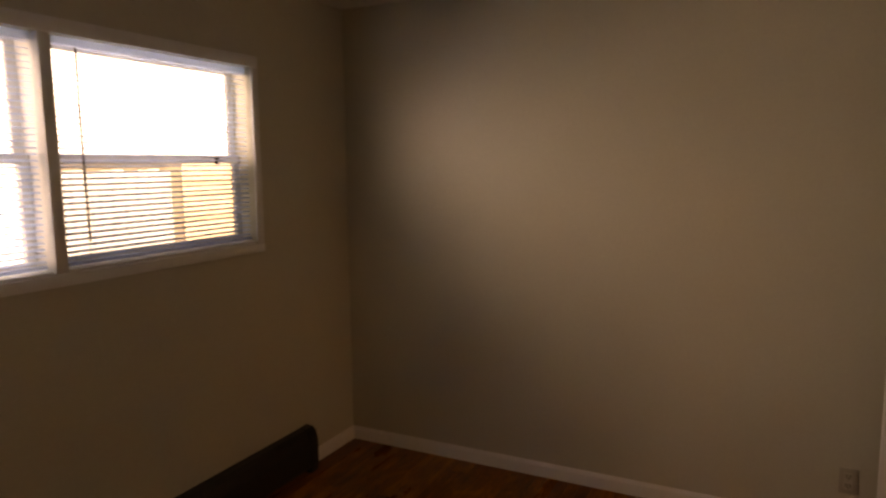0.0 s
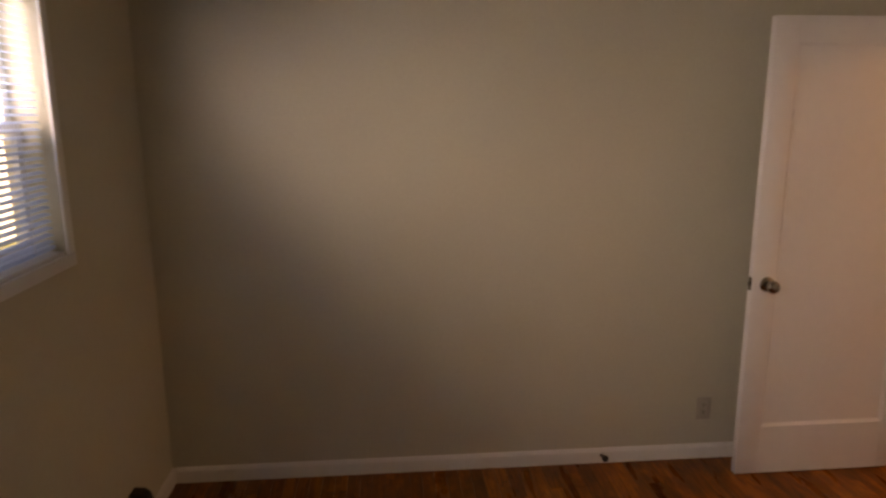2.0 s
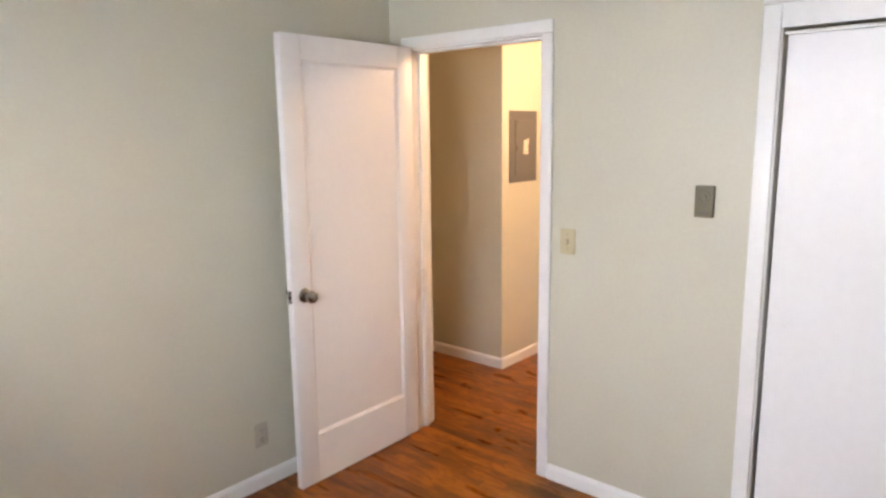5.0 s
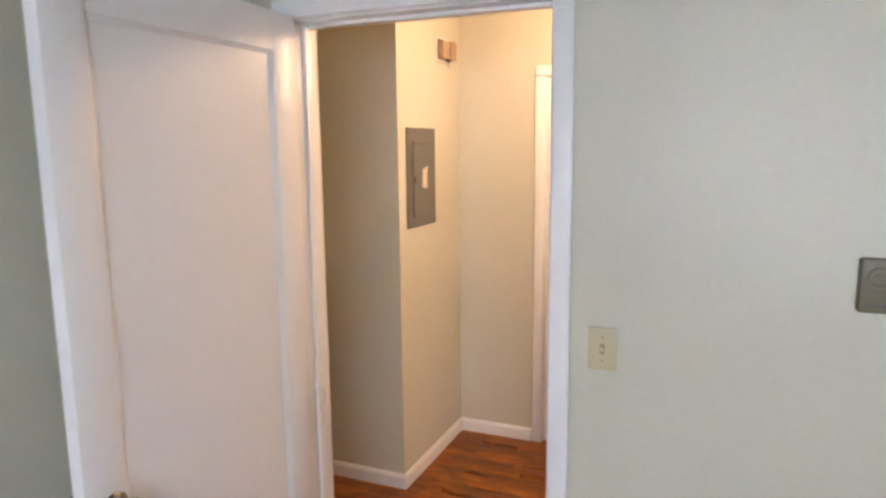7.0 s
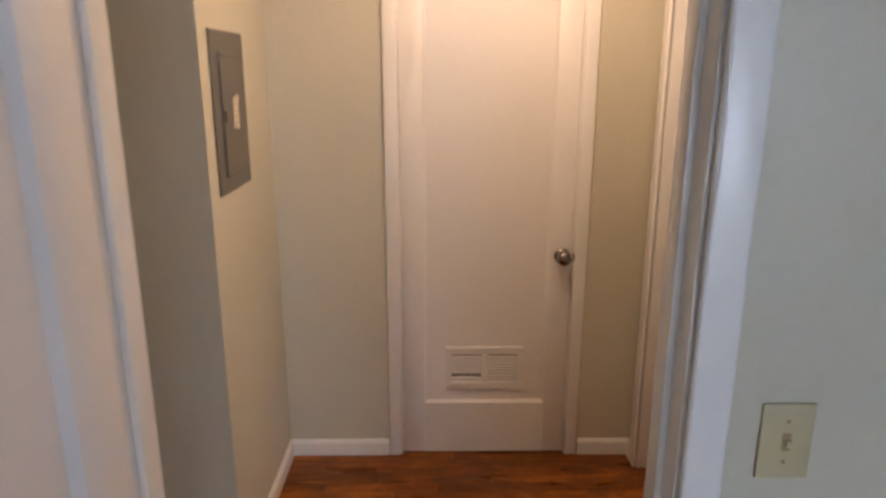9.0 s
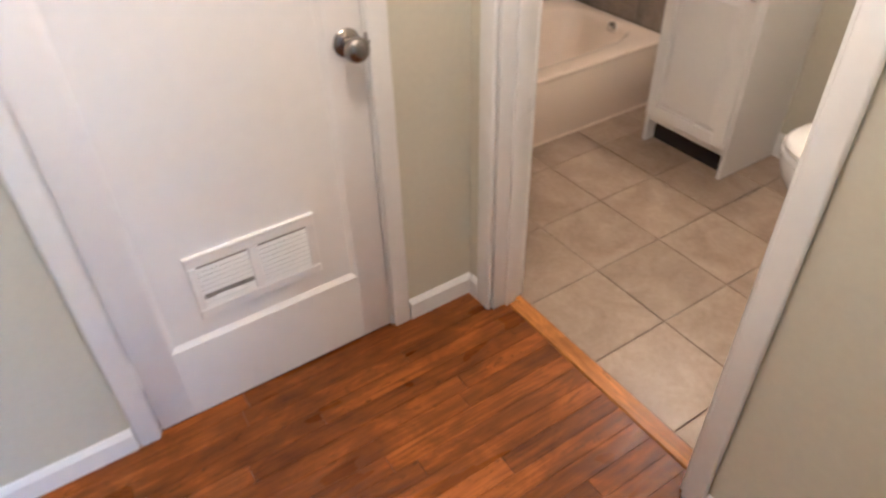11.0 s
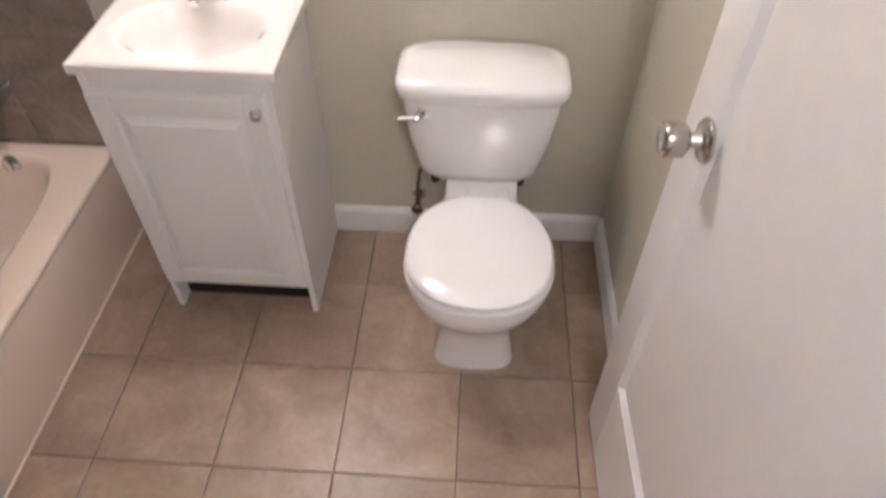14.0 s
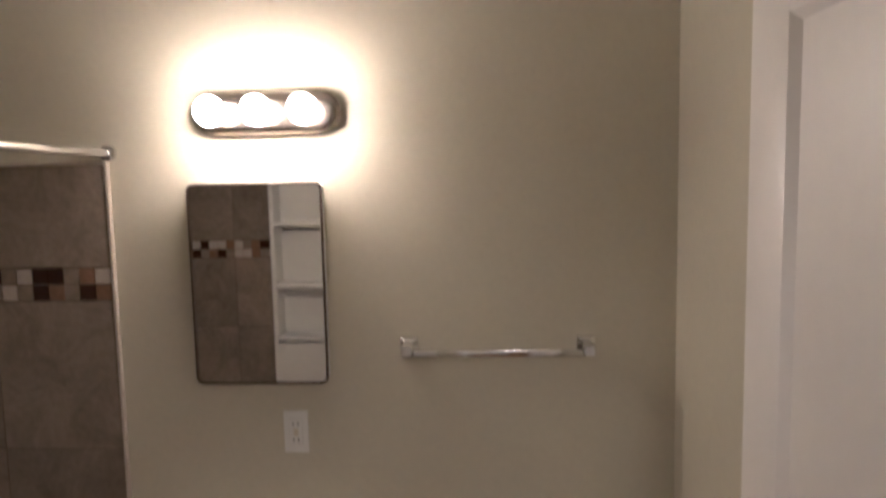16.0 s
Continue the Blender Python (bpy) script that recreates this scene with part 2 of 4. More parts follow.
WALLTILE = stone_tile_material("brown_grey_wall_tile", (0.178, 0.146, 0.114), (0.350, 0.296, 0.238), 0.22)
MOSAIC_D = material("dark_mosaic", (0.045, 0.022, 0.014), 0.15, grain=0.1, scale=80)
MOSAIC_M = material("tan_mosaic", (0.24, 0.15, 0.10), 0.2, grain=0.1, scale=80)
MOSAIC_L = material("cream_mosaic", (0.50, 0.45, 0.38), 0.2, grain=0.08, scale=80)
GRASS = material("dry_lawn", (0.13, 0.15, 0.06), 0.9, grain=0.3, scale=12, stain=0.25)
SIDING = material("pale_yellow_siding", (0.80, 0.76, 0.62), 0.7, grain=0.03, scale=20, stain=0.05)
# cool daylight is mixed into the fence colour, so warm balance leaves it pale
FENCE_DAYTINT = material("daylight_tinted_fence", (0.58, 0.74, 0.86), 0.7, grain=0.05, scale=20, stain=0.08)
ROOF = material("grey_shingle", (0.16, 0.15, 0.15), 0.9, grain=0.15, scale=25)

# ---- mesh tools ----
def box(bm, x0, y0, z0, x1, y1, z1, bevel=0.0, seg=1):
    x0, x1 = min(x0, x1), max(x0, x1)
    y0, y1 = min(y0, y1), max(y0, y1)
    z0, z1 = min(z0, z1), max(z0, z1)
    r = bmesh.ops.create_cube(bm, size=1)
    for v in r["verts"]:
        v.co = ((x0 + x1) / 2 + v.co.x * (x1 - x0), (y0 + y1) / 2 + v.co.y * (y1 - y0), (z0 + z1) / 2 + v.co.z * (z1 - z0))
    if bevel:
        es = list({e for v in r["verts"] for e in v.link_edges})
        bmesh.ops.bevel(bm, geom=es, offset=bevel, segments=seg, affect="EDGES", profile=0.5)
    return bm


def cuboid(x0, y0, z0, x1, y1, z1, bevel=0.0, seg=1):
    return box(bmesh.new(), x0, y0, z0, x1, y1, z1, bevel, seg)


def loft(rings, cap_start=True, cap_end=True):
    """A skin over rings of equal point count."""
    bm = bmesh.new()
    vs = [[bm.verts.new(p) for p in ring] for ring in rings]
    k = len(rings[0])
    for a, b in zip(vs, vs[1:]):
        for i in range(k):
            bm.faces.new((a[i], a[(i + 1) % k], b[(i + 1) % k], b[i]))
    if cap_start:
        bm.faces.new(vs[0][::-1])
    if cap_end:
        bm.faces.new(vs[-1])
    bmesh.ops.recalc_face_normals(bm, faces=bm.faces)
    return bm


def oval(cx, cy, z, rx, front, back, power=2.0, n=40):
    """A ring round (cx, cy): half width rx, reach front (+y) and back (-y), squarer as power grows."""
    ring = []
    for i in range(n):
        a = 2 * math.pi * i / n
        c, s = math.cos(a), math.sin(a)
        x = rx * math.copysign(abs(c) ** (2 / power), c)
        y = (front if s > 0 else back) * math.copysign(abs(s) ** (2 / power), s)
        ring.append((cx + x, cy + y, z))
    return ring


def lathe(profile, place, axis, n=24):
    """A turned shape: profile of (radius, distance along the axis)."""
    q = Vector((0, 0, 1)).rotation_difference(Vector(axis))
    rings = []
    for r, d in profile:
        rings.append([tuple(Vector(place) + q @ Vector((max(r, 0.0004) * math.cos(2 * math.pi * i / n), max(r, 0.0004) * math.sin(2 * math.pi * i / n), d)))
                      for i in range(n)])
    return loft(rings)


def tube(points, r, n=12):
    """A round bar along points."""
    pts = [Vector(p) for p in points]
    rings = []
    for i, p in enumerate(pts):
        d = (pts[min(i + 1, len(pts) - 1)] - pts[max(i - 1, 0)]).normalized()
        q = Vector((0, 0, 1)).rotation_difference(d)
        rings.append([tuple(p + q @ Vector((r * math.cos(2 * math.pi * k / n), r * math.sin(2 * math.pi * k / n), 0))) for k in range(n)])
    return loft(rings)


def mesh_of(name, bm, mat, smooth=0):
    me = bpy.data.meshes.new(name)
    bm.to_mesh(me)
    bm.free()
    me.materials.append(mat)
    if smooth:
        for p in me.polygons:
            p.use_smooth = True
        me.set_sharp_from_angle(angle=radians(smooth))
    return me


def part(name, bm, mat, parent=None, label="", smooth=0):
    """One mesh object, under a thing or part when parent is given; the mesh is in world places."""
    ob = new(name, mesh_of(name, bm, mat, smooth))
    if parent:
        ob.parent = parent
        ob.matrix_parent_inverse = world_of(parent).inverted()
    if label:
        ob["label"] = label
    return ob


def world_of(ob):
    m = ob.matrix_parent_inverse @ ob.matrix_basis if ob.parent else ob.matrix_basis.copy()
    return world_of(ob.parent) @ m if ob.parent else m


def thing(name, place, label, category, group="", kind=""):
    ob = new(name)
    ob.empty_display_size = 0.1
    ob.location = place
    ob.matrix_basis = Matrix.Translation(place)
    return tagged(ob, label, category, group, kind)


def structure(name, bm, mat, label, category, smooth=0):
    return tagged(part(name, bm, mat, None, label, smooth), label, category, "", "structure")

# ---- the plan ----
XW, YSOUTH, TOP = -3.41, -4.20, 2.44          # bedroom: window wall, wall behind, ceiling height
DOOR_Y0, DOOR_Y1, DOOR_H = -0.937, -0.135, 2.045
HX1, YP, HX2 = 1.06, 0.05, 1.815              # hall: plain wall, panel wall, closet wall
CL_Y0, CL_Y1, CL_H = -1.163, -0.428, 2.03
YB, YBI = -1.44, -1.55                        # wall between hall and bathroom
BD_X0, BD_X1 = 0.926, 1.708
XBW, YS, XBE = 0.94, -2.955, 3.10             # bathroom: walls by the door, behind the toilet, behind the tub
YTN = -1.45                                   # head wall of the tub
WIN_Y0, WIN_Y1, WIN_Z0, WIN_Z1 = -2.675, -0.745, 1.235, 2.045
CLO_Y0, CLO_Y1, CLO_H = -3.40, -1.862, 1.965  # bedroom closet

# ---- large structure ----
bm = bmesh.new()
box(bm, XW - 0.14, 0, 0, 0.12, 0.12, TOP)
structure("wall_north", bm, PAINT, "greige painted plaster wall of the empty bedroom", "wall")
bm = bmesh.new()
box(bm, XW - 0.14, YSOUTH, 0, XW, WIN_Y0, TOP)
box(bm, XW - 0.14, WIN_Y1, 0, XW, 0, TOP)
box(bm, XW - 0.14, WIN_Y0, 0, XW, WIN_Y1, WIN_Z0)
box(bm, XW - 0.14, WIN_Y0, WIN_Z1, XW, WIN_Y1, TOP)
structure("wall_west", bm, PAINT, "greige painted wall with the double bedroom window", "wall")
bm = bmesh.new()
box(bm, 0, DOOR_Y1, 0, 0.12, 0, TOP)
box(bm, 0, CLO_Y1, 0, 0.12, DOOR_Y0, TOP)
box(bm, 0, DOOR_Y0, DOOR_H, 0.12, DOOR_Y1, TOP)
box(bm, 0, CLO_Y0, CLO_H, 0.12, CLO_Y1, TOP)
box(bm, 0, YSOUTH, 0, 0.12, CLO_Y0, TOP)
structure("wall_east", bm, PAINT, "greige painted wall with the bedroom doorway and closet", "wall")
structure("wall_south", cuboid(XW - 0.14, YSOUTH - 0.12, 0, 0.12, YSOUTH, TOP), PAINT, "plain greige wall closing the bedroom", "wall")
bm = bmesh.new()
box(bm, 0.72, CLO_Y0 - 0.1, 0, 0.80, CLO_Y1 + 0.1, TOP)
box(bm, 0.12, CLO_Y1, 0, 0.72, CLO_Y1 + 0.1, TOP)
box(bm, 0.12, CLO_Y0 - 0.1, 0, 0.72, CLO_Y0, TOP)
structure("wall_closet", bm, PAINT, "plain walls inside the bedroom closet", "wall")
bm = bmesh.new()
box(bm, HX1, YP, 0, HX1 + 0.12, 1.60, TOP)
box(bm, HX1 + 0.12, YP, 0, HX2 + 0.12, YP + 0.12, TOP)
structure("wall_hall_panel", bm, PAINT, "greige hall wall corner that carries the electric panel", "wall")
bm = bmesh.new()
box(bm, HX2, CL_Y1, 0, HX2 + 0.12, YP, TOP)
box(bm, HX2, YB - 0.11, 0, HX2 + 0.12, CL_Y0, TOP)
box(bm, HX2, CL_Y0, CL_H, HX2 + 0.12, CL_Y1, TOP)
structure("wall_hall_closet", bm, PAINT, "greige hall wall with the white closet door", "wall")
# unseen closet walls, added to stop daylight leaking under the shut door
bm = bmesh.new()
box(bm, 2.50, YTN + 0.12, 0, 2.62, YP + 0.12, TOP)
box(bm, HX2 + 0.12, YP, 0, 2.50, YP + 0.12, TOP)
structure("wall_hall_closet_inside", bm, PAINT, "plain unseen walls added inside the hall closet to keep daylight out", "wall")
bm = bmesh.new()
box(bm, 0.12, 1.60, 0, HX1 + 0.12, 1.72, TOP)
box(bm, 0, 0.12, 0, 0.12, 1.72, TOP)
structure("wall_hall_end", bm, PAINT, "plain greige walls closing the hall", "wall")
bm = bmesh.new()
box(bm, 0.12, YBI, 0, BD_X0, YB, TOP)
box(bm, BD_X1, YBI, 0, HX2, YB, TOP)
box(bm, BD_X0, YBI, 2.03, BD_X1, YB, TOP)
structure("wall_bath_door", bm, PAINT, "greige wall with the bathroom doorway", "wall")
bm = bmesh.new()
box(bm, XBW - 0.12, YS - 0.12, 0, XBE + 0.12, YS, TOP)
box(bm, XBW - 0.12, YS, 0, XBW, YBI, TOP)
structure("wall_bath_south", bm, PAINT, "greige bathroom walls behind the toilet and the door", "wall")
bm = bmesh.new()
box(bm, XBE, YS, 0, XBE + 0.12, YTN + 0.12, TOP)
box(bm, HX2 + 0.12, YTN, 0, XBE, YTN + 0.12, TOP)
structure("wall_bath_tub", bm, PAINT, "greige bathroom walls round the tub", "wall")
bm = bmesh.new()
box(bm, XW - 0.2, YSOUTH - 0.2, TOP, 0.12, 0.12, TOP + 0.1)
box(bm, 0.12, YS - 0.2, TOP, XBE + 0.2, 1.8, TOP + 0.1)
structure("ceiling", bm, CEIL, "matt off-white ceiling over the rooms", "ceiling")
bm = bmesh.new()
box(bm, XW - 0.1, YSOUTH - 0.1, -0.06, 0.12, 0.06, -0.012)
box(bm, 0.12, YB - 0.06, -0.06, HX2 + 0.05, YP + 0.06, -0.012)
box(bm, 0.12, YP + 0.06, -0.06, HX1 + 0.06, 1.65, -0.012)
box(bm, 0.12, CLO_Y0, -0.06, 0.72, CLO_Y1, -0.012)
box(bm, HX2 + 0.05, YTN + 0.12, -0.06, 2.50, YP, -0.012)
floor = structure("floor", bm, SUBFLOOR, "reddish-brown stained oak strip floor with a worn varnish", "floor")
bath_floor = structure("bath_floor", cuboid(0.80, YS - 0.05, -0.06, XBE, YB - 0.065, -0.006), GROUT,
                       "square beige stone-look tiles with dark grout", "floor")
structure("threshold_trim", cuboid(BD_X0 + 0.002, YB - 0.112, -0.01, BD_X1 - 0.002, YB - 0.055, 0.006, 0.003), THRESHOLD,
          "worn golden oak threshold strip between oak and tile", "trim")

# ---- trim ----
def baseboard(name, x0, y0, x1, y1, side, h=0.074, d=0.013):
    """A board along one wall; side is the way it stands out."""
    bm = bmesh.new()
    sx, sy = side
    prof = [(0, 0), (d, 0), (d, h - 0.016), (d * 0.55, h - 0.004), (d * 0.3, h), (0, h)]
    rings = [[(px + sx * a, py + sy * a, b) for a, b in prof] for px, py in ((x0, y0), (x1, y1))]
    return tagged(part(name, loft(rings), WHITE), "white painted wooden baseboard along the wall", "baseboard", "baseboards", "structure")


G = 0.001
baseboard("baseboard_1", XW + 0.014, -G, -0.004, -G, (0, -1))
baseboard("baseboard_2", XW + G, -0.002, XW + G, -0.40, (1, 0))
baseboard("baseboard_3", -G, DOOR_Y0 - 0.048, -G, CLO_Y1 + 0.052, (-1, 0))
baseboard("baseboard_4", HX1 - G, YP - 0.013, HX1 - G, 1.59, (-1, 0))
baseboard("baseboard_5", HX1, YP - G, HX2 - 0.014, YP - G, (0, -1))
baseboard("baseboard_6", HX2 - G, YP - 0.002, HX2 - G, CL_Y1 + 0.046, (-1, 0))
baseboard("baseboard_7", HX2 - G, CL_Y0 - 0.046, HX2 - G, YB + 0.002, (-1, 0))
baseboard("baseboard_8", HX2 - 0.014, YB + G, BD_X1 + 0.053, YB + G, (0, 1))
baseboard("baseboard_9", BD_X0 - 0.053, YB + G, 0.124, YB + G, (0, 1))
baseboard("baseboard_10", XBW + 0.014, YS + G, 2.35, YS + G, (0, 1), 0.10)
baseboard("baseboard_11", XBW + G, YS + 0.002, XBW + G, YBI - 0.01, (1, 0), 0.10)
baseboard("baseboard_12", XW + 0.014, YSOUTH + G, -0.002, YSOUTH + G, (0, 1))
baseboard("baseboard_13", 0.121, DOOR_Y0 - 0.062, 0.121, YB + 0.014, (1, 0))
baseboard("baseboard_14", 0.121, DOOR_Y1 + 0.062, 0.121, 1.59, (1, 0))


def casing(name, axis, face, out, a0, a1, h, w, d=0.016, jamb=0.0, label="white painted door casing with rounded edges", head=None, stops=True, lap=0.012):
    """Two legs and a head round an opening. axis: the wall runs along 'x' or 'y' at face; out: +1 or -1; jamb: depth of the lining."""
    head = head or w
    t = thing(name, ((a0 + a1) / 2, face, 0) if axis == "x" else (face, (a0 + a1) / 2, 0), label, "door casing", "", "structure")

    def bar(n, p0, p1, z0, z1, q0, q1, bev=0.004):
        if axis == "x":
            part(n, cuboid(p0, q0, z0, p1, q1, z1, bev, 3 if bev > 0.005 else 2), WHITE, t, smooth=40)
        else:
            part(n, cuboid(q0, p0, z0, q1, p1, z1, bev, 3 if bev > 0.005 else 2), WHITE, t, smooth=40)
    f0, f1 = face + out * 0.001, face + out * d
    bar("casing_leg", a0 - w, a0 + lap, 0, h - 0.012, f0, f1, 0.0075)
    bar("casing_leg", a1 - 0.012, a1 + w, 0, h - 0.012, f0, f1, 0.0075)
    bar("casing_head", a0 - w, a1 + w, h - 0.011, h + head, f0, f1 + out * 0.001, 0.0075)
    if jamb:
        j0, j1 = face - out * 0.002, face - out * jamb
        bar("jamb", a0 - 0.001, a0 + 0.016, 0, h - 0.018, j0, j1, 0.002)
        bar("jamb", a1 - 0.016, a1 + 0.001, 0, h - 0.018, j0, j1, 0.002)
        bar("head_jamb", a0 - 0.001, a1 + 0.001, h - 0.017, h + 0.001, j0, j1, 0.002)
        if not stops:
            return t
        m0, m1 = face - out * 0.045, face - out * 0.083
        bar("door_stop_bead", a0 + 0.016, a0 + 0.027, 0, h - 0.03, m0, m1, 0.002)
        bar("door_stop_bead", a1 - 0.027, a1 - 0.016, 0, h - 0.03, m0, m1, 0.002)
        bar("door_stop_bead", a0 + 0.016, a1 - 0.016, h - 0.03, h - 0.0175, m0, m1, 0.002)
    return t


casing("trim_bedroom_door", "y", 0, -1, DOOR_Y0, DOOR_Y1, DOOR_H, 0.045, jamb=0.117)
casing("trim_bedroom_door_hall_side", "y", 0.12, 1, DOOR_Y0, DOOR_Y1, DOOR_H, 0.058)
casing("trim_hall_closet", "y", HX2, -1, CL_Y0, CL_Y1, CL_H, 0.043, jamb=0.117)
casing("trim_bathroom_door", "x", YB, 1, BD_X0, BD_X1, 2.03, 0.052, jamb=0.108, lap=0.003)
casing("trim_bathroom_door_inside", "x", YBI, -1, BD_X0, BD_X1, 2.03, 0.040)
casing("trim_bedroom_closet", "y", 0, -1, CLO_Y0, CLO_Y1, CLO_H + 0.085, 0.050, jamb=0.06, head=0.035, stops=False, label="white painted closet casing round a recessed head board")
structure("closet_head_trim", cuboid(-0.0075, CLO_Y0 + 0.0045, CLO_H - 0.006, -0.0005, CLO_Y1 - 0.0045, CLO_H + 0.0815, 0.001), WHITE, "white painted head board over the sliding closet doors", "trim")


# ---- doors ----
KNOB = [(0.0, 0.0), (0.031, 0.0), (0.033, 0.004), (0.030, 0.009), (0.014, 0.012), (0.011, 0.030), (0.018, 0.036), (0.026, 0.042),
        (0.029, 0.051), (0.028, 0.060), (0.022, 0.068), (0.010, 0.071), (0.0, 0.0715)]


DRUM_KNOB = [(0.0, 0.0), (0.032, 0.0), (0.033, 0.004), (0.029, 0.009), (0.013, 0.012), (0.011, 0.026), (0.019, 0.030), (0.025, 0.035),
             (0.026, 0.058), (0.024, 0.064), (0.019, 0.066), (0.0, 0.0645)]


def door_leaf(name, m, width, height, label, stile=0.105, top=0.105, bottom=0.26, knob_z=0.94, knob_in=0.062, vent=None, knob_shape=KNOB, knob_metal=None):
    """A one-panel door. In its own space the hinge edge is at x = 0, the leaf runs along +x, its faces at y = 0 and y = 0.035; m sets it."""
    T = 0.035
    d = tagged(new(name), label, "door", "", "structure")
    d.matrix_basis = Matrix.Identity(4)
    part("stile", cuboid(0, 0, 0, stile, T, height, 0.002, 2), DOORW, d, smooth=40)
    part("stile", cuboid(width - stile, 0, 0, width, T, height, 0.002, 2), DOORW, d, smooth=40)
    part("rail", cuboid(stile, 0.0003, 0, width - stile, T - 0.0003, bottom), DOORW, d)
    part("rail", cuboid(stile, 0.0003, height - top, width - stile, T - 0.0003, height), DOORW, d)
    bm = bmesh.new()
    x0, x1, z0, z1, s, dep = stile - 0.001, width - stile + 0.001, bottom - 0.001, height - top + 0.001, 0.014, 0.011
    rings = []
    for y, i in ((0.0006, 0), (dep, s), (T - dep, s), (T - 0.0006, 0)):
        rings.append([(x0 + i, y, z0 + i), (x1 - i, y, z0 + i), (x1 - i, y, z1 - i), (x0 + i, y, z1 - i)])
    vs = [[bm.verts.new(p) for p in r] for r in rings]
    for a, b in ((0, 1), (2, 3)):
        for i in range(4):
            bm.faces.new((vs[a][i], vs[a][(i + 1) % 4], vs[b][(i + 1) % 4], vs[b][i]))
    bm.faces.new(vs[1])
    bm.faces.new(vs[2][::-1])
    bmesh.ops.recalc_face_normals(bm, faces=bm.faces)
    part("door_panel", bm, DOORW, d)
    for y, way in ((0, (0, -1, 0)), (T, (0, 1, 0))):
        part("door_knob", lathe(knob_shape, (width - knob_in, y, knob_z), way), knob_metal or NICKEL, d, "tarnished nickel round knob", smooth=50)
    part("latch_plate", cuboid(width - 0.001, 0.006, knob_z - 0.029, width + 0.0015, T - 0.006, knob_z + 0.029, 0.0008), NICKEL, d)
    part("latch_bolt", cuboid(width + 0.001, 0.012, knob_z - 0.009, width + 0.009, T - 0.012, knob_z + 0.009, 0.003), NICKEL, d)
    for z in (0.22, height / 2, height - 0.2):
        part("hinge", lathe([(0, 0), (0.006, 0), (0.006, 0.09), (0, 0.09)], (-0.004, -0.003, z - 0.045), (0, 0, 1), 10), DOORW if vent else NICKEL, d, smooth=50)
    if vent:
        vx0, vx1, vz0, vz1 = vent
        y = 0.0095
        mid = (vx0 + vx1) / 2
        part("vent_frame", cuboid(vx0, y - 0.0085, vz1 - 0.006, vx1, y + 0.003, vz1, 0.002), DOORW, d)
        part("vent_frame", cuboid(vx0 + 0.002, y - 0.006, vz1 - 0.034, vx1 - 0.002, y + 0.003, vz1 - 0.0065, 0.002), DOORW, d)
        part("vent_frame", cuboid(vx0 + 0.002, y - 0.006, vz0, vx1 - 0.002, y + 0.003, vz0 + 0.030, 0.003), DOORW, d)
        for a, b in ((vx0 + 0.002, vx0 + 0.024), (mid - 0.013, mid + 0.013), (vx1 - 0.024, vx1 - 0.002)):
            part("vent_frame", cuboid(a, y - 0.006, vz0 + 0.0305, b, y + 0.003, vz1 - 0.0345, 0.002), DOORW, d)
        # grey sheet in place of the shade seen between the louvres
        part("vent_backing", cuboid(vx0 + 0.020, y + 0.0005, vz0 + 0.024, vx1 - 0.020, y + 0.0014, vz1 - 0.030), LOUVRE_SHADE, d, "mottled grey sheet standing for the shade between the louvres")
        for side, (a, b) in enumerate(((vx0 + 0.0245, mid - 0.0135), (mid + 0.0135, vx1 - 0.0245))):
            for k in range(9):
                z = vz0 + 0.0375 + k * 0.0138
                bent = side == 0 and k == 2
                bm = cuboid(a + (0.030 if bent else 0), -0.0007, -0.0050, b, 0.0007, 0.0050)
                bmesh.ops.transform(bm, matrix=Matrix.Translation((0, y - 0.0032, z)) @ Matrix.Rotation(radians(2.5 if bent else 0), 4, "Y") @ Matrix.Rotation(radians(-36 if bent else -33), 4, "X"), verts=bm.verts)
                part("louvre", bm, DOORW, d)
    d.matrix_basis = m
    return d


# bedroom door, standing open against the wall
door_leaf("door_1", pose(-0.026, -0.141, 0.008, 0, 0, 180.4), 0.798, 2.03,
          "white one-panel wooden door with nickel knob, standing open", bottom=0.232, knob_z=0.910, knob_in=0.066)
# small hook latch on the hall closet casing
hk = thing("hook_latch", (HX2, CL_Y0, 0.885), "small tarnished hook latch on the closet door frame", "latch")
part("hook_plate", cuboid(HX2 - 0.004, CL_Y0 + 0.002, 0.885, HX2 + 0.003, CL_Y0 + 0.014, 0.920, 0.001), NICKEL, hk)
part("hook", tube([(HX2 - 0.004, CL_Y0 + 0.008, 0.912), (HX2 - 0.014, CL_Y0 + 0.010, 0.905), (HX2 - 0.015, CL_Y0 + 0.016, 0.892), (HX2 - 0.008, CL_Y0 + 0.022, 0.888)], 0.0025, 8), NICKEL, hk, smooth=50)
# hall closet door, shut
door_leaf("door_2", pose(HX2 + 0.004, CL_Y1 - 0.018, 0.008, 0, 0, -90) , CL_Y1 - CL_Y0 - 0.036, 2.002,
          "white one-panel closet door with louvred vent, shut", stile=0.09, top=0.095, bottom=0.235, knob_z=0.900, knob_in=0.041,
          vent=(0.185, 0.515, 0.300, 0.494))
# bathroom door, open inward
door_leaf("door_3", pose(0.9670, YBI - 0.030, 0.008, 0, 0, -88.3), 0.750, 2.00,
          "white one-panel bathroom door with nickel knobs, open", top=0.15, bottom=0.30, knob_z=0.945, knob_in=0.098, knob_shape=DRUM_KNOB, knob_metal=SATIN)

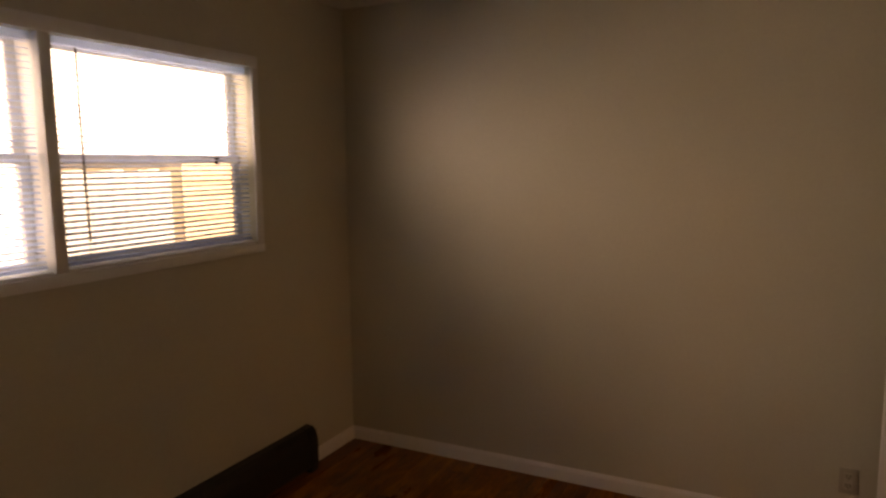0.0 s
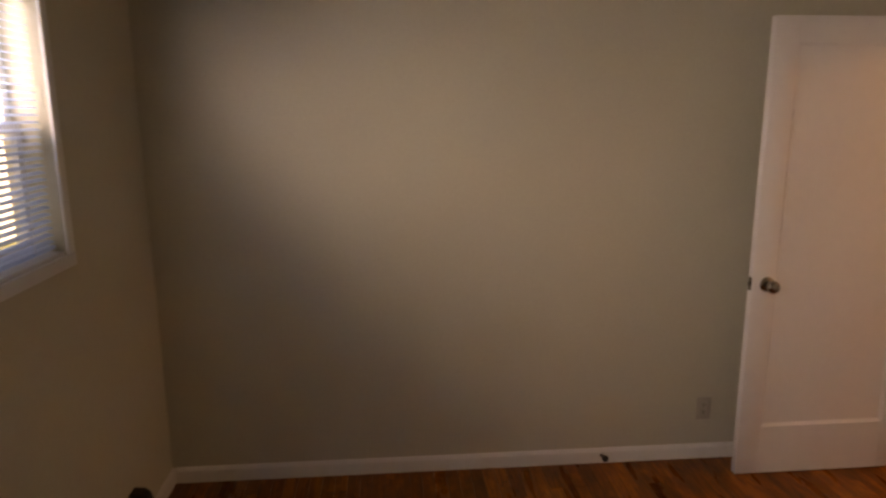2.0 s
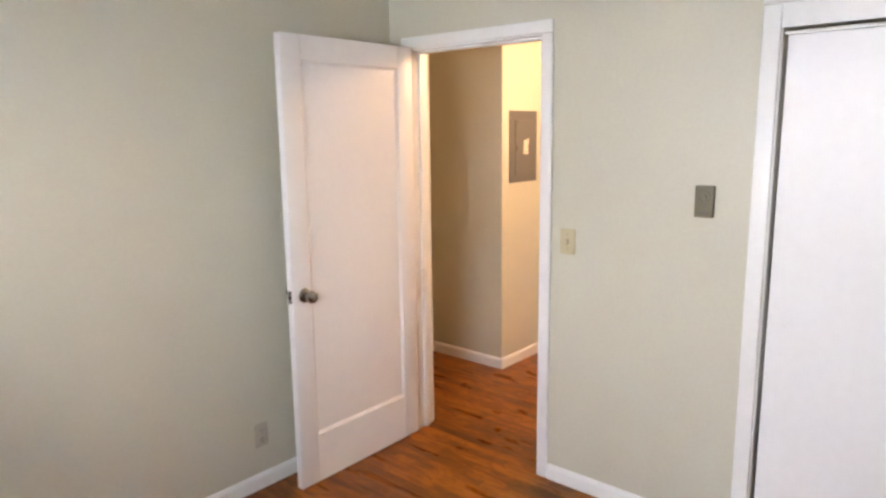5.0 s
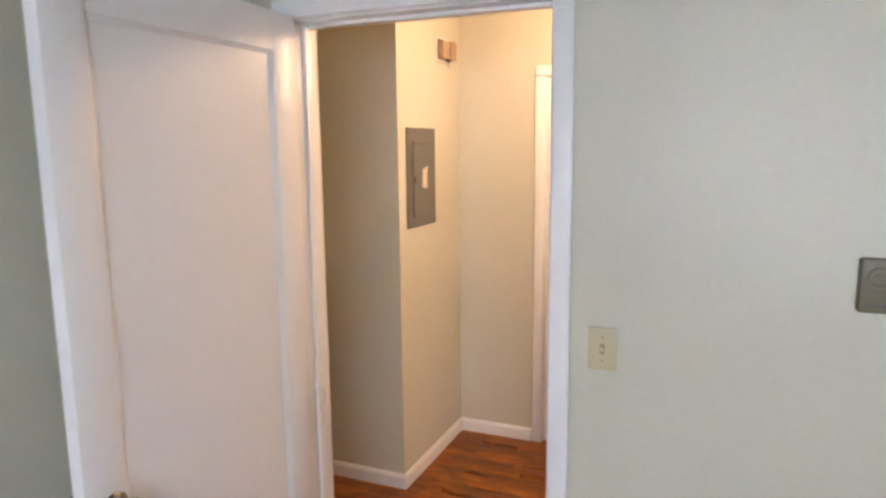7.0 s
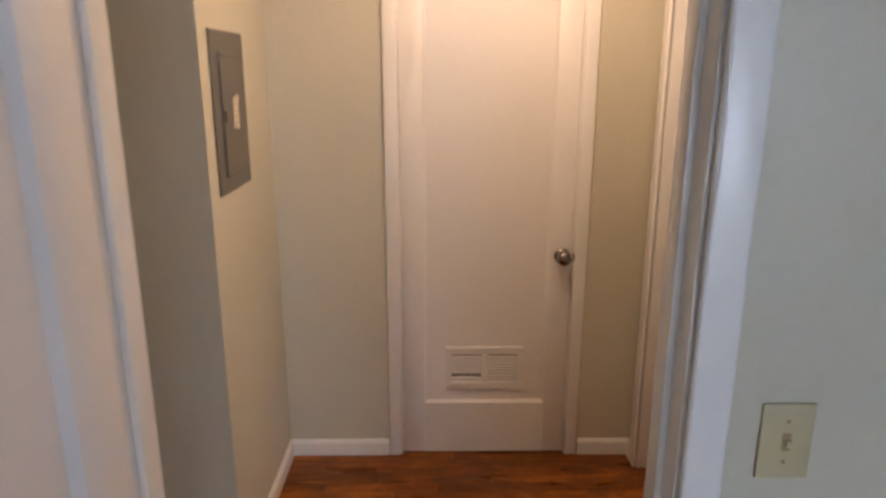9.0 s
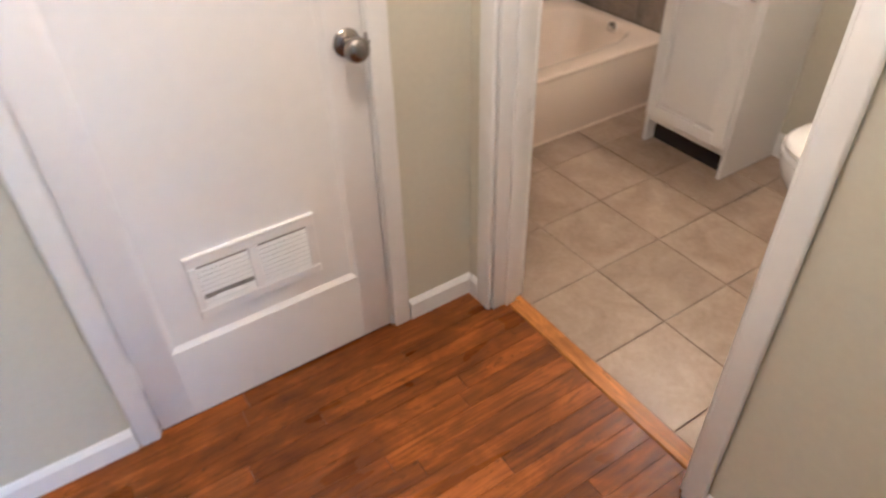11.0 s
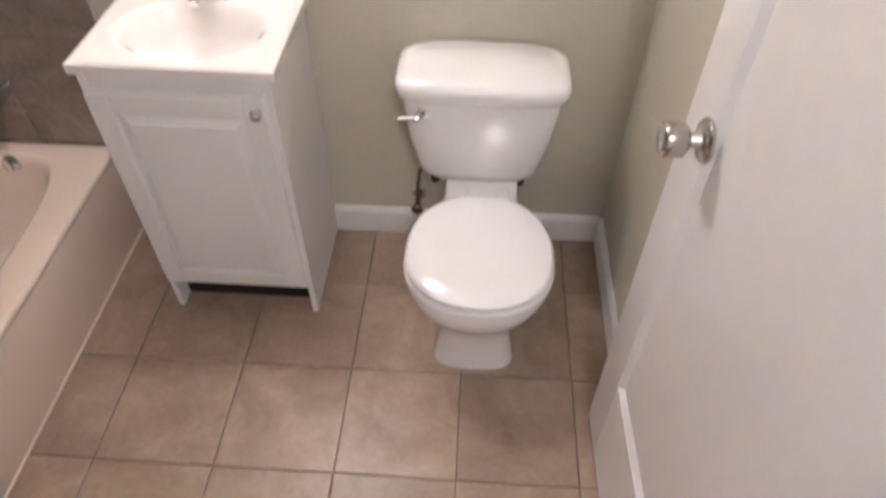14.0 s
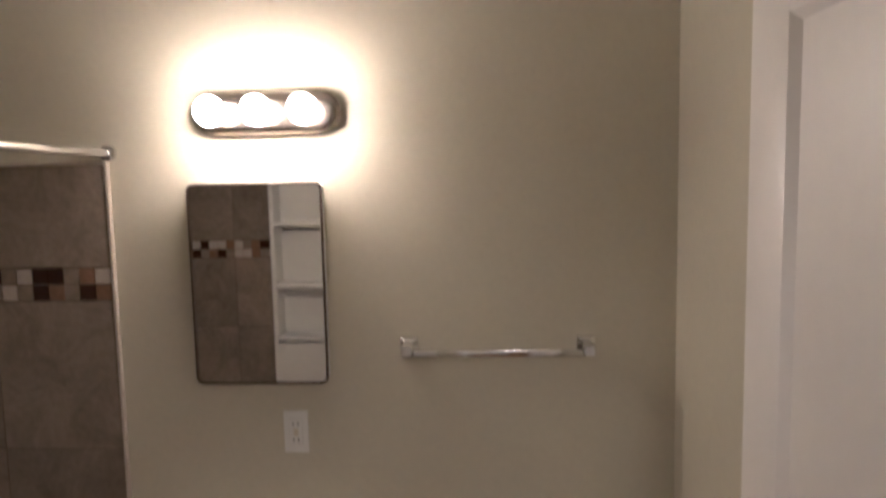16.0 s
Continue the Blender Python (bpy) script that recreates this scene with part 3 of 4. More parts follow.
# ---- window and blinds ----
win = thing("window_1", (XW, (WIN_Y0 + WIN_Y1) / 2, WIN_Z0), "pair of white sash windows in one painted casing", "window", "", "structure")
MUL0, MUL1 = -1.735, -1.690
cw = 0.040
part("window_casing", cuboid(XW + 0.001, WIN_Y0 - cw, WIN_Z1 - 0.002, XW + 0.014, WIN_Y1 + cw, WIN_Z1 + cw + 0.01, 0.003, 2), WHITE, win, smooth=40)
part("window_casing", cuboid(XW + 0.001, WIN_Y0 - cw, WIN_Z0 - cw, XW + 0.014, WIN_Y1 + cw, WIN_Z0 + 0.002, 0.003, 2), WHITE, win, smooth=40)
part("window_casing", cuboid(XW + 0.001, WIN_Y1 - 0.002, WIN_Z0 + 0.003, XW + 0.013, WIN_Y1 + cw, WIN_Z1 - 0.003, 0.003, 2), WHITE, win, smooth=40)
part("window_casing", cuboid(XW + 0.001, WIN_Y0 - cw, WIN_Z0 + 0.003, XW + 0.013, WIN_Y0 + 0.002, WIN_Z1 - 0.003, 0.003, 2), WHITE, win, smooth=40)
part("mullion", cuboid(XW - 0.12, MUL0, WIN_Z0 + 0.003, XW + 0.013, MUL1, WIN_Z1 - 0.003, 0.003, 2), WHITE, win, smooth=40)
part("window_sill", cuboid(XW - 0.135, WIN_Y0, WIN_Z0 + 0.0005, XW - 0.001, WIN_Y1, WIN_Z0 + 0.012, 0.003), WHITE, win)
RAIL_Z = 1.625
for y0, y1 in ((WIN_Y0, MUL0), (MUL1, WIN_Y1)):
    for z0, z1, x in ((RAIL_Z - 0.012, WIN_Z1, -0.118), (WIN_Z0 + 0.012, RAIL_Z + 0.020, -0.094)):
        sash = part("sash", cuboid(XW + x - 0.010, y0 + 0.001, z0, XW + x + 0.010, y0 + 0.036, z1, 0.002), SASH, win)
        part("sash_stile", cuboid(XW + x - 0.010, y1 - 0.036, z0, XW + x + 0.010, y1 - 0.001, z1, 0.002), SASH, sash)
        part("sash_rail", cuboid(XW + x - 0.0095, y0 + 0.036, z0, XW + x + 0.0095, y1 - 0.036, z0 + 0.034), SASH, sash)
        part("sash_rail", cuboid(XW + x - 0.0095, y0 + 0.036, z1 - 0.034, XW + x + 0.0095, y1 - 0.036, z1), SASH, sash)
        pane = part("pane", cuboid(XW + x - 0.002, y0 + 0.036, z0 + 0.034, XW + x + 0.002, y1 - 0.036, z1 - 0.034), GLASS, sash)
        pane.visible_shadow = False
    part("sash_lock", cuboid(XW - 0.084, y1 - 0.16, RAIL_Z - 0.018, XW - 0.072, y1 - 0.135, RAIL_Z + 0.012, 0.003), BRONZE, win)

def blind(y0, y1, wand_at):
    """A lowered mini blind with open slats in one half of the window."""
    b = thing("venetian_blind", (XW - 0.03, (y0 + y1) / 2, WIN_Z0), "white mini blind lowered over the window, slats open and tinted daylight blue", "blind", "window blinds")
    x = XW - 0.036
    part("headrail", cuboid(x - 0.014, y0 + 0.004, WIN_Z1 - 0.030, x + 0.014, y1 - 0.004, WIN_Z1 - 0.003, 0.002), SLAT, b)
    ws, arcs = 0.0125, 4
    top, bot = [], []
    for i in range(arcs + 1):
        u = -1 + 2 * i / arcs
        h = 0.0022 * (1 - u * u)
        top.append((u * ws, h))
        bot.append((u * ws, h - 0.0006))
    prof = top + bot[::-1]
    tilt = Matrix.Rotation(radians(16), 3, "Y")
    rings = [[tuple(tilt @ Vector((a, yy, c))) for a, c in prof] for yy in (y0 + 0.006, y1 - 0.006)]
    bm = loft(rings)
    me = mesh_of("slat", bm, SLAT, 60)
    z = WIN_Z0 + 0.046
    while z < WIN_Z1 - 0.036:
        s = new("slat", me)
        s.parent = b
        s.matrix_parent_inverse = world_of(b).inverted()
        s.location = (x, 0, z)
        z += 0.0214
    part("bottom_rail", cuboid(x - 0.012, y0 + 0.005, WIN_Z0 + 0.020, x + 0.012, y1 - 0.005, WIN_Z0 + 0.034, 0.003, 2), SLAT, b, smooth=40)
    for yy in (y0 + 0.13, (y0 + y1) / 2, y1 - 0.13):
        for dx in (-0.0135, 0.0135):
            part("ladder_cord", cuboid(x + dx - 0.0006, yy - 0.0006, WIN_Z0 + 0.03, x + dx + 0.0006, yy + 0.0006, WIN_Z1 - 0.02), CORD, b)
    part("tilt_wand", tube([(x + 0.022, wand_at, WIN_Z1 - 0.035), (x + 0.024, wand_at - 0.004, WIN_Z1 - 0.3), (x + 0.022, wand_at + 0.002, WIN_Z0 + 0.10)], 0.0042, 8), WAND, b,
         "clear grey plastic tilt wand", 50)
    return b


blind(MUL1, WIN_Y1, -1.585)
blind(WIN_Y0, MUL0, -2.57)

# ---- outside the window ----
structure("ground", cuboid(-400, -400, -0.75, 400, 400, -0.70), GRASS, "dry lawn outside the window reaching the horizon", "ground")
house = thing("neighbour_house", (-12.0, 6.9, -0.70), "pale yellow sided house across the yard", "house")
part("wall", cuboid(-16.0, 4.35, -0.70, -9.5, 12.0, 2.2), SIDING, house)
for k in range(14):
    part("siding_board", cuboid(-9.5, 4.33, -0.55 + k * 0.19, -9.475, 12.02, -0.375 + k * 0.19, 0.004), SIDING, house)
bm = bmesh.new()
v = [bm.verts.new(p) for p in ((-9.0, 4.0, 2.15), (-9.0, 12.4, 2.15), (-16.5, 12.4, 2.15), (-16.5, 4.0, 2.15), (-12.75, 4.0, 3.7), (-12.75, 12.4, 3.7))]
for f in ((0, 1, 5, 4), (2, 3, 4, 5), (1, 2, 5), (3, 0, 4), (3, 2, 1, 0)):
    bm.faces.new([v[i] for i in f])
part("roof", bm, ROOF, house)
fence = thing("board_fence", (-9.0, -1.0, -0.70), "pale board fence along the yard, cool daylight tinted into its colour", "fence")
for k in range(70):
    part("board", cuboid(-9.02, -9.6 + k * 0.19, -0.72, -9.0, -9.6 + k * 0.19 + 0.18, 1.55 + 0.01 * (k % 3)), FENCE_DAYTINT, fence)
for z in (-0.2, 1.1):
    part("fence_rail", cuboid(-9.07, -9.6, z, -9.021, 3.7, z + 0.09), FENCE_DAYTINT, fence)

# ---- bedroom things ----
heat = thing("baseboard_heater", (XW + 0.04, -1.4, 0), "dark brown metal baseboard heater along the window wall", "heater")
HY0, HY1 = -2.55, -0.435
prof = [(0.002, 0.03), (0.066, 0.03), (0.072, 0.045), (0.072, 0.165), (0.060, 0.215), (0.040, 0.232), (0.002, 0.236)]
part("cover", loft([[(XW + a, y, b) for a, b in prof] for y in (HY0 + 0.06, HY1 - 0.06)]), HEATER, heat)
for y0, y1 in ((HY1 - 0.0595, HY1), (HY0, HY0 + 0.0595)):
    pr = [(a + (0.003 if a > 0.01 else 0), b + (0.003 if b > 0.04 else -0.028)) for a, b in prof]
    part("end_cap", loft([[(XW + a, y, b) for a, b in pr] for y in (y0, y1)]), HEATER, heat)
part("outlet_slot", cuboid(XW + 0.0725, HY0 + 0.08, 0.158, XW + 0.074, HY1 - 0.08, 0.166), BLACK, heat)
part("foot", cuboid(XW + 0.004, HY0 + 0.5, 0, XW + 0.05, HY0 + 0.54, 0.03), HEATER, heat)


def wall_plate(name, m, w, h, mat, label, category, kind):
    """A cover plate in its own x-z plane facing -y; m sets it on its wall."""
    t = tagged(new(name), label, category)
    t.matrix_basis = Matrix.Identity(4)
    part("cover_plate", cuboid(-w / 2, -0.006, -h / 2, w / 2, 0, h / 2, 0.003, 2), mat, t, smooth=40)
    if kind == "switch":
        part("toggle_frame", cuboid(-0.006, -0.0075, -0.013, 0.006, -0.0055, 0.013), BRASSTAN, t)
        bm = cuboid(-0.004, -0.016, -0.004, 0.004, -0.006, 0.006, 0.001)
        part("toggle", bm, PLATE, t)
        for z in (-0.031, 0.031):
            part("screw", lathe([(0, 0), (0.0032, 0), (0.0026, 0.0012), (0, 0.0014)], (0, -0.0058, z), (0, -1, 0), 10), BRASSTAN, t)
    elif kind == "flat_outlet":
        part("receptacle", cuboid(-0.0170, -0.0078, -0.0335, 0.0170, -0.0055, 0.0335, 0.002, 2), mat, t)
        for z in (-0.020, 0.020):
            for x in (-0.006, 0.006):
                part("slot", cuboid(x - 0.0012, -0.0084, z - 0.004, x + 0.0012, -0.0076, z + 0.005), PANELGREY, t)
        for z in (-0.0045, 0.0045):
            part("test_button", cuboid(-0.006, -0.0092, z - 0.0032, 0.006, -0.0076, z + 0.0032, 0.001), PAPER, t)
    else:
        for z in (-0.020, 0.020):
            part("receptacle", cuboid(-0.0165, -0.0075, z - 0.0145, 0.0165, -0.0055, z + 0.0145, 0.004, 2), mat, t)
            for x in (-0.006, 0.006):
                part("slot", cuboid(x - 0.001, -0.0082, z - 0.001, x + 0.001, -0.0072, z + 0.008), BLACK, t)
            part("ground_hole", lathe([(0, 0), (0.0024, 0), (0.0024, 0.0008), (0, 0.0008)], (0, -0.0074, z - 0.008), (0, -1, 0), 10), BLACK, t)
        part("screw", lathe([(0, 0), (0.003, 0), (0.0024, 0.001), (0, 0.0012)], (0, -0.0058, 0), (0, -1, 0), 10), mat, t)
    t.matrix_basis = m
    return t


wall_plate("wall_outlet", pose(-0.908, 0, 0.258), 0.070, 0.114, PLATE_TAN, "tan duplex outlet plate low on the bedroom wall", "outlet", "outlet")
wall_plate("light_switch", pose(0, -1.066, 1.146, 0, 0, -90), 0.074, 0.114, PLATE, "ivory toggle switch plate beside the bedroom doorway", "light switch", "switch")
wall_plate("bath_outlet", pose(1.861, YS, 1.055, 0, 0, 180), 0.062, 0.108, PLASTIC, "white outlet plate with a flat rectangular face under the mirror", "outlet", "flat_outlet")

th = thing("thermostat", (0, -1.66, 1.36), "tan square dial thermostat on the bedroom wall", "thermostat")
part("housing", cuboid(-0.028, -1.686, 1.297, -0.001, -1.617, 1.417, 0.005, 2), DIALTAN, th, smooth=40)
part("dial", lathe([(0, 0), (0.024, 0), (0.024, 0.006), (0.022, 0.008), (0.017, 0.008), (0.016, 0.006), (0, 0.006)], (-0.0275, -1.654, 1.376), (-1, 0, 0)), DIALTAN, th, smooth=40)
part("dial_knob", lathe([(0, 0), (0.012, 0), (0.011, 0.007), (0, 0.008)], (-0.0330, -1.654, 1.376), (-1, 0, 0)), DIALTAN, th, smooth=40)
part("scale_bar", cuboid(-0.0286, -1.678, 1.312, -0.0278, -1.628, 1.318), PANELGREY, th)

sm = thing("smoke_detector", (0, -0.541, 2.292), "round white smoke detector above the bedroom doorway", "smoke detector")
part("base", lathe([(0, 0), (0.066, 0), (0.067, 0.010), (0.064, 0.014), (0, 0.014)], (-0.0005, -0.541, 2.292), (-1, 0, 0), 36), PLASTIC, sm, smooth=40)
part("cover", lathe([(0, 0), (0.058, 0), (0.056, 0.016), (0.046, 0.024), (0.030, 0.027), (0, 0.028)], (-0.014, -0.541, 2.292), (-1, 0, 0), 36), PLASTIC, sm, smooth=40)
part("test_button", lathe([(0, 0), (0.010, 0), (0.009, 0.003), (0, 0.0035)], (-0.0415, -0.541, 2.28), (-1, 0, 0), 16), PLASTIC, sm, smooth=40)

ds = thing("door_stop", (-1.404, -0.014, 0.055), "dark metal door stop with a rubber ball on the baseboard", "door stop")
part("base", lathe([(0, 0), (0.010, 0), (0.008, 0.004), (0, 0.004)], (-1.402, -0.0135, 0.040), (0, -1, 0), 16), BRONZE, ds)
part("stem", tube([(-1.402, -0.014, 0.040), (-1.402, -0.045, 0.043), (-1.403, -0.072, 0.050)], 0.0042, 10), BRONZE, ds, smooth=50)
part("rubber_tip", lathe([(0, 0), (0.012, 0.001), (0.016, 0.010), (0.013, 0.020), (0, 0.023)], (-1.403, -0.062, 0.047), (0, -0.75, 0.66), 16), BLACK, ds, smooth=50)

for y0, y1, x, nm in ((CLO_Y1 - 0.80, CLO_Y1 - 0.031, 0.004, -1.958), (CLO_Y0 + 0.017, CLO_Y1 - 0.75, 0.062, -3.35)):
    sd = thing("sliding_closet_door", (x, (y0 + y1) / 2, 0), "flat white sliding closet door with a finger pull", "closet door", "closet doors")
    part("panel", cuboid(x, y0, 0.012, x + 0.032, y1, CLO_H - 0.030, 0.003, 2), DOORW, sd)
    part("finger_pull", lathe([(0, 0), (0.013, 0), (0.013, 0.002), (0.010, 0.0022), (0.009, 0.0005), (0, 0.0005)], (x - 0.0002, nm, 0.93), (-1, 0, 0), 20), DOORW, sd, smooth=40)
structure("closet_track_trim", cuboid(0.004, CLO_Y0 + 0.02, CLO_H - 0.028, 0.11, CLO_Y1 - 0.02, CLO_H - 0.018, 0.001), WHITE, "white sliding door track under the closet head", "trim")

# ---- hall things ----
ep = thing("electric_panel", (1.30, YP, 1.51), "grey metal electric panel with a paper label in the hall wall", "electric panel")
part("trim_plate", cuboid(1.135, YP - 0.007, 1.275, 1.462, YP - 0.001, 1.752, 0.002), PANELGREY, ep)
part("panel_door", cuboid(1.195, YP - 0.014, 1.325, 1.425, YP - 0.0072, 1.690, 0.002), PANELGREY, ep)
part("door_lip", cuboid(1.205, YP - 0.019, 1.676, 1.415, YP - 0.0142, 1.684, 0.001), PANELGREY, ep)
for x0, x1, z0, z1, lean in ((1.288, 1.314, 1.462, 1.560, 0.004), (1.319, 1.350, 1.458, 1.568, -0.006)):
    strip_of = [(x0, z0), (x1 - 0.004, z0 + 0.006), (x1 + lean, (z0 + z1) / 2), (x1, z1), (x0 + 0.006, z1 - 0.008), (x0 + lean, (z0 + z1) / 2 + 0.01)]
    part("paper_label", loft([[(x, y, z) for x, z in strip_of] for y in (YP - 0.0142, YP - 0.0152)]), PAPER, ep, "torn yellowed paper label")
    for i in range(4):
        part("label_bar", cuboid(x0 + 0.006, YP - 0.0158, z0 + 0.018 + i * 0.018, x1 - 0.006, YP - 0.0153, z0 + 0.023 + i * 0.018), BRASSTAN, ep)
part("latch", cuboid(1.199, YP - 0.019, 1.488, 1.211, YP - 0.0142, 1.522, 0.002), BRONZE, ep)
for x in (1.148, 1.449):
    for z in (1.290, 1.737):
        part("screw", lathe([(0, 0), (0.005, 0), (0.004, 0.002), (0, 0.0025)], (x, YP - 0.0072, z), (0, -1, 0), 10), PANELGREY, ep)

ch = thing("doorbell_chime", (1.60, YP, 2.15), "uncovered tan doorbell chime high on the hall wall", "door chime")
part("mount_frame", cuboid(1.494, YP - 0.006, 2.090, 1.694, YP - 0.0005, 2.208, 0.002), WHITE, ch)
part("back_plate", cuboid(1.505, YP - 0.012, 2.100, 1.690, YP - 0.0065, 2.200, 0.002), BRONZE, ch)
part("chime_bar", cuboid(1.515, YP - 0.040, 2.104, 1.590, YP - 0.0125, 2.190, 0.003), BRASSTAN, ch)
part("chime_bar", cuboid(1.618, YP - 0.040, 2.106, 1.686, YP - 0.0125, 2.198, 0.003), BRASSTAN, ch)
part("solenoid", lathe([(0, 0), (0.012, 0), (0.012, 0.075), (0, 0.075)], (1.604, YP - 0.03, 2.09), (0, 0, 1), 14), BRONZE, ch, smooth=40)
part("plunger", lathe([(0, 0), (0.005, 0), (0.006, 0.03), (0, 0.03)], (1.604, YP - 0.03, 2.065), (0, 0, 1), 10), NICKEL, ch)

# ---- bathroom ----
# tub
tub = thing("bathtub", (2.75, -2.2, 0), "almond enamel alcove bathtub with a straight apron", "bathtub")
TX0, TX1, TY0, TY1, TZ = 2.385, XBE - 0.002, YS + 0.012, YTN - 0.012, 0.305
cx, cy = (TX0 + TX1) / 2, (TY0 + TY1) / 2
hx, hy = (TX1 - TX0) / 2, (TY1 - TY0) / 2
n = 64


def tub_ring(ix, iy, z, power):
    return oval(cx, cy, z, hx - ix, hy - iy, hy - iy, power, n)


part("shell", loft([tub_ring(0.004, 0.002, TZ - 0.022, 60), tub_ring(0.0, 0.0, TZ - 0.010, 60), tub_ring(0.004, 0.004, TZ - 0.001, 60), tub_ring(0.012, 0.012, TZ, 40),
                    tub_ring(0.092, 0.045, TZ, 5), tub_ring(0.104, 0.058, TZ - 0.006, 5), tub_ring(0.114, 0.070, TZ - 0.03, 5),
                    tub_ring(0.138, 0.15, TZ - 0.18, 4.5), tub_ring(0.165, 0.19, TZ - 0.235, 4), tub_ring(0.22, 0.27, TZ - 0.255, 3.5)], False, True), TUBENAMEL, tub, smooth=60)
part("apron", cuboid(TX0 + 0.006, TY0 + 0.002, 0.0, TX0 + 0.030, TY1 - 0.002, TZ - 0.014, 0.004, 2), TUBENAMEL, tub, smooth=40)
part("apron_bead", cuboid(TX0 + 0.0005, TY0 + 0.002, 0.0, TX0 + 0.012, TY1 - 0.002, 0.008, 0.003, 2), TUBENAMEL, tub, smooth=40)
part("overflow_plate", lathe([(0, 0), (0.030, 0), (0.031, 0.004), (0.026, 0.008), (0, 0.009)], (2.675, TY0 + 0.068, TZ - 0.032), (0, 0.97, 0.22), 24), CHROME, tub, smooth=50)
part("overflow_lever", cuboid(2.671, TY0 + 0.075, TZ - 0.049, 2.679, TY0 + 0.085, TZ - 0.015, 0.002), CHROME, tub)
part("drain", lathe([(0, 0), (0.026, 0), (0.024, 0.004), (0, 0.005)], (2.70, TY0 + 0.32, TZ - 0.254), (0, 0, 1), 20), CHROME, tub, smooth=50)

sv = thing("shower_valve", (2.635, YS, 0.665), "chrome round shower valve with a lever knob", "shower valve")
part("escutcheon", lathe([(0, 0), (0.060, 0), (0.060, 0.004), (0.048, 0.010), (0, 0.012)], (2.635, YS + 0.0105, 0.705), (0, 1, 0), 32), CHROME, sv, smooth=50)
part("handle", lathe([(0, 0), (0.020, 0), (0.026, 0.02), (0.028, 0.04), (0.022, 0.052), (0, 0.055)], (2.635, YS + 0.02, 0.705), (0, 1, 0), 20), CHROME, sv, smooth=50)
sp = thing("tub_spout", (2.66, YS, 0.47), "chrome tub spout over the bathtub", "tub spout")
part("spout_body", tube([(2.635, YS + 0.0105, 0.485), (2.635, YS + 0.06, 0.485), (2.635, YS + 0.10, 0.478), (2.635, YS + 0.125, 0.462), (2.635, YS + 0.13, 0.45)], 0.022, 16), CHROME, sp, smooth=50)
part("diverter", lathe([(0, 0), (0.006, 0), (0.006, 0.018), (0.009, 0.02), (0, 0.026)], (2.635, YS + 0.105, 0.49), (0, 0, 1), 12), CHROME, sp)
sh = thing("shower_fitting", (2.72, YS, 1.76), "small chrome shower head on a bent arm", "shower head")
part("arm", tube([(2.70, YS + 0.0005, 1.79), (2.70, YS + 0.06, 1.80), (2.70, YS + 0.10, 1.77)], 0.008, 10), CHROME, sh, smooth=50)
part("head", lathe([(0, 0), (0.012, 0), (0.030, 0.035), (0.030, 0.045), (0, 0.046)], (2.70, YS + 0.095, 1.775), (0, 0.6, -0.8), 18), CHROME, sh, smooth=50)

rod = thing("shower_rod", (2.33, -2.2, 1.74), "chrome shower curtain rod over the tub", "shower rod")
part("bar", tube([(2.292, YS + 0.012, 1.748), (2.292, YTN - 0.012, 1.748)], 0.0105, 16), CHROME, rod, smooth=50)
for y, w in ((YS + 0.0005, (0, 1, 0)), (YTN - 0.0005, (0, -1, 0))):
    part("flange", lathe([(0, 0), (0.020, 0), (0.019, 0.010), (0.013, 0.014), (0, 0.014)], (2.292, y, 1.748), w, 20), CHROME, rod, smooth=50)

# linen shelf beside the tub head
ls = thing("linen_shelf", (2.2, YTN - 0.06, 0), "white painted built-in shelf with four open boards", "shelf")
LX0, LX1, LY = 2.00, 2.330, YTN - 0.13
part("side_board", cuboid(LX1 - 0.018, LY, 0, LX1, YTN - 0.002, 2.2, 0.002), WHITE, ls)
part("side_board", cuboid(LX0, LY, 0, LX0 + 0.018, YTN - 0.002, 2.2, 0.002), WHITE, ls)
part("back_board", cuboid(LX0 + 0.018, YTN - 0.010, 0, LX1 - 0.018, YTN - 0.002, 2.2), WHITE, ls)
for z in (0.10, 0.55, 0.975, 1.215, 1.490, 1.78, 2.18):
    part("shelf_board", cuboid(LX0 + 0.0185, LY + 0.006, z - 0.009, LX1 - 0.0185, YTN - 0.0105, z + 0.009, 0.002), WHITE, ls)
part("face_board", cuboid(LX0 + 0.019, LY - 0.004, 0.56, LX1 - 0.019, LY + 0.005, 0.96, 0.002), WHITE, ls)

# vanity
van = thing("vanity_cabinet", (1.985, YS + 0.17, 0), "small white vanity cabinet with one panelled door", "vanity")
VX0, VX1, VY0, VY1, VZ = 1.770, 2.174, YS + 0.002, YS + 0.345, 0.775
for x0, x1 in ((VX0, VX0 + 0.015), (VX1 - 0.015, VX1)):
    prof = [(VY0, 0), (VY1, 0), (VY1, VZ), (VY0, VZ)]
    part("side_panel", loft([[(x, y, z) for y, z in prof] for x in (x0, x1)]), CABINET, van)
part("bottom_board", cuboid(VX0 + 0.0155, VY0, 0.100, VX1 - 0.0155, VY1 - 0.004, 0.115), CABINET, van)
part("toe_board", cuboid(VX0 + 0.0155, VY1 - 0.065, 0.0, VX1 - 0.0155, VY1 - 0.050, 0.099), SHADOW, van, "recessed toe board with the toe space shade in its colour")
part("face_rail", cuboid(VX0 + 0.0155, VY1 - 0.016, 0.694, VX1 - 0.0155, VY1 - 0.001, VZ), CABINET, van)
part("face_rail", cuboid(VX0 + 0.0155, VY1 - 0.016, 0.1155, VX1 - 0.0155, VY1 - 0.003, 0.145), CABINET, van)
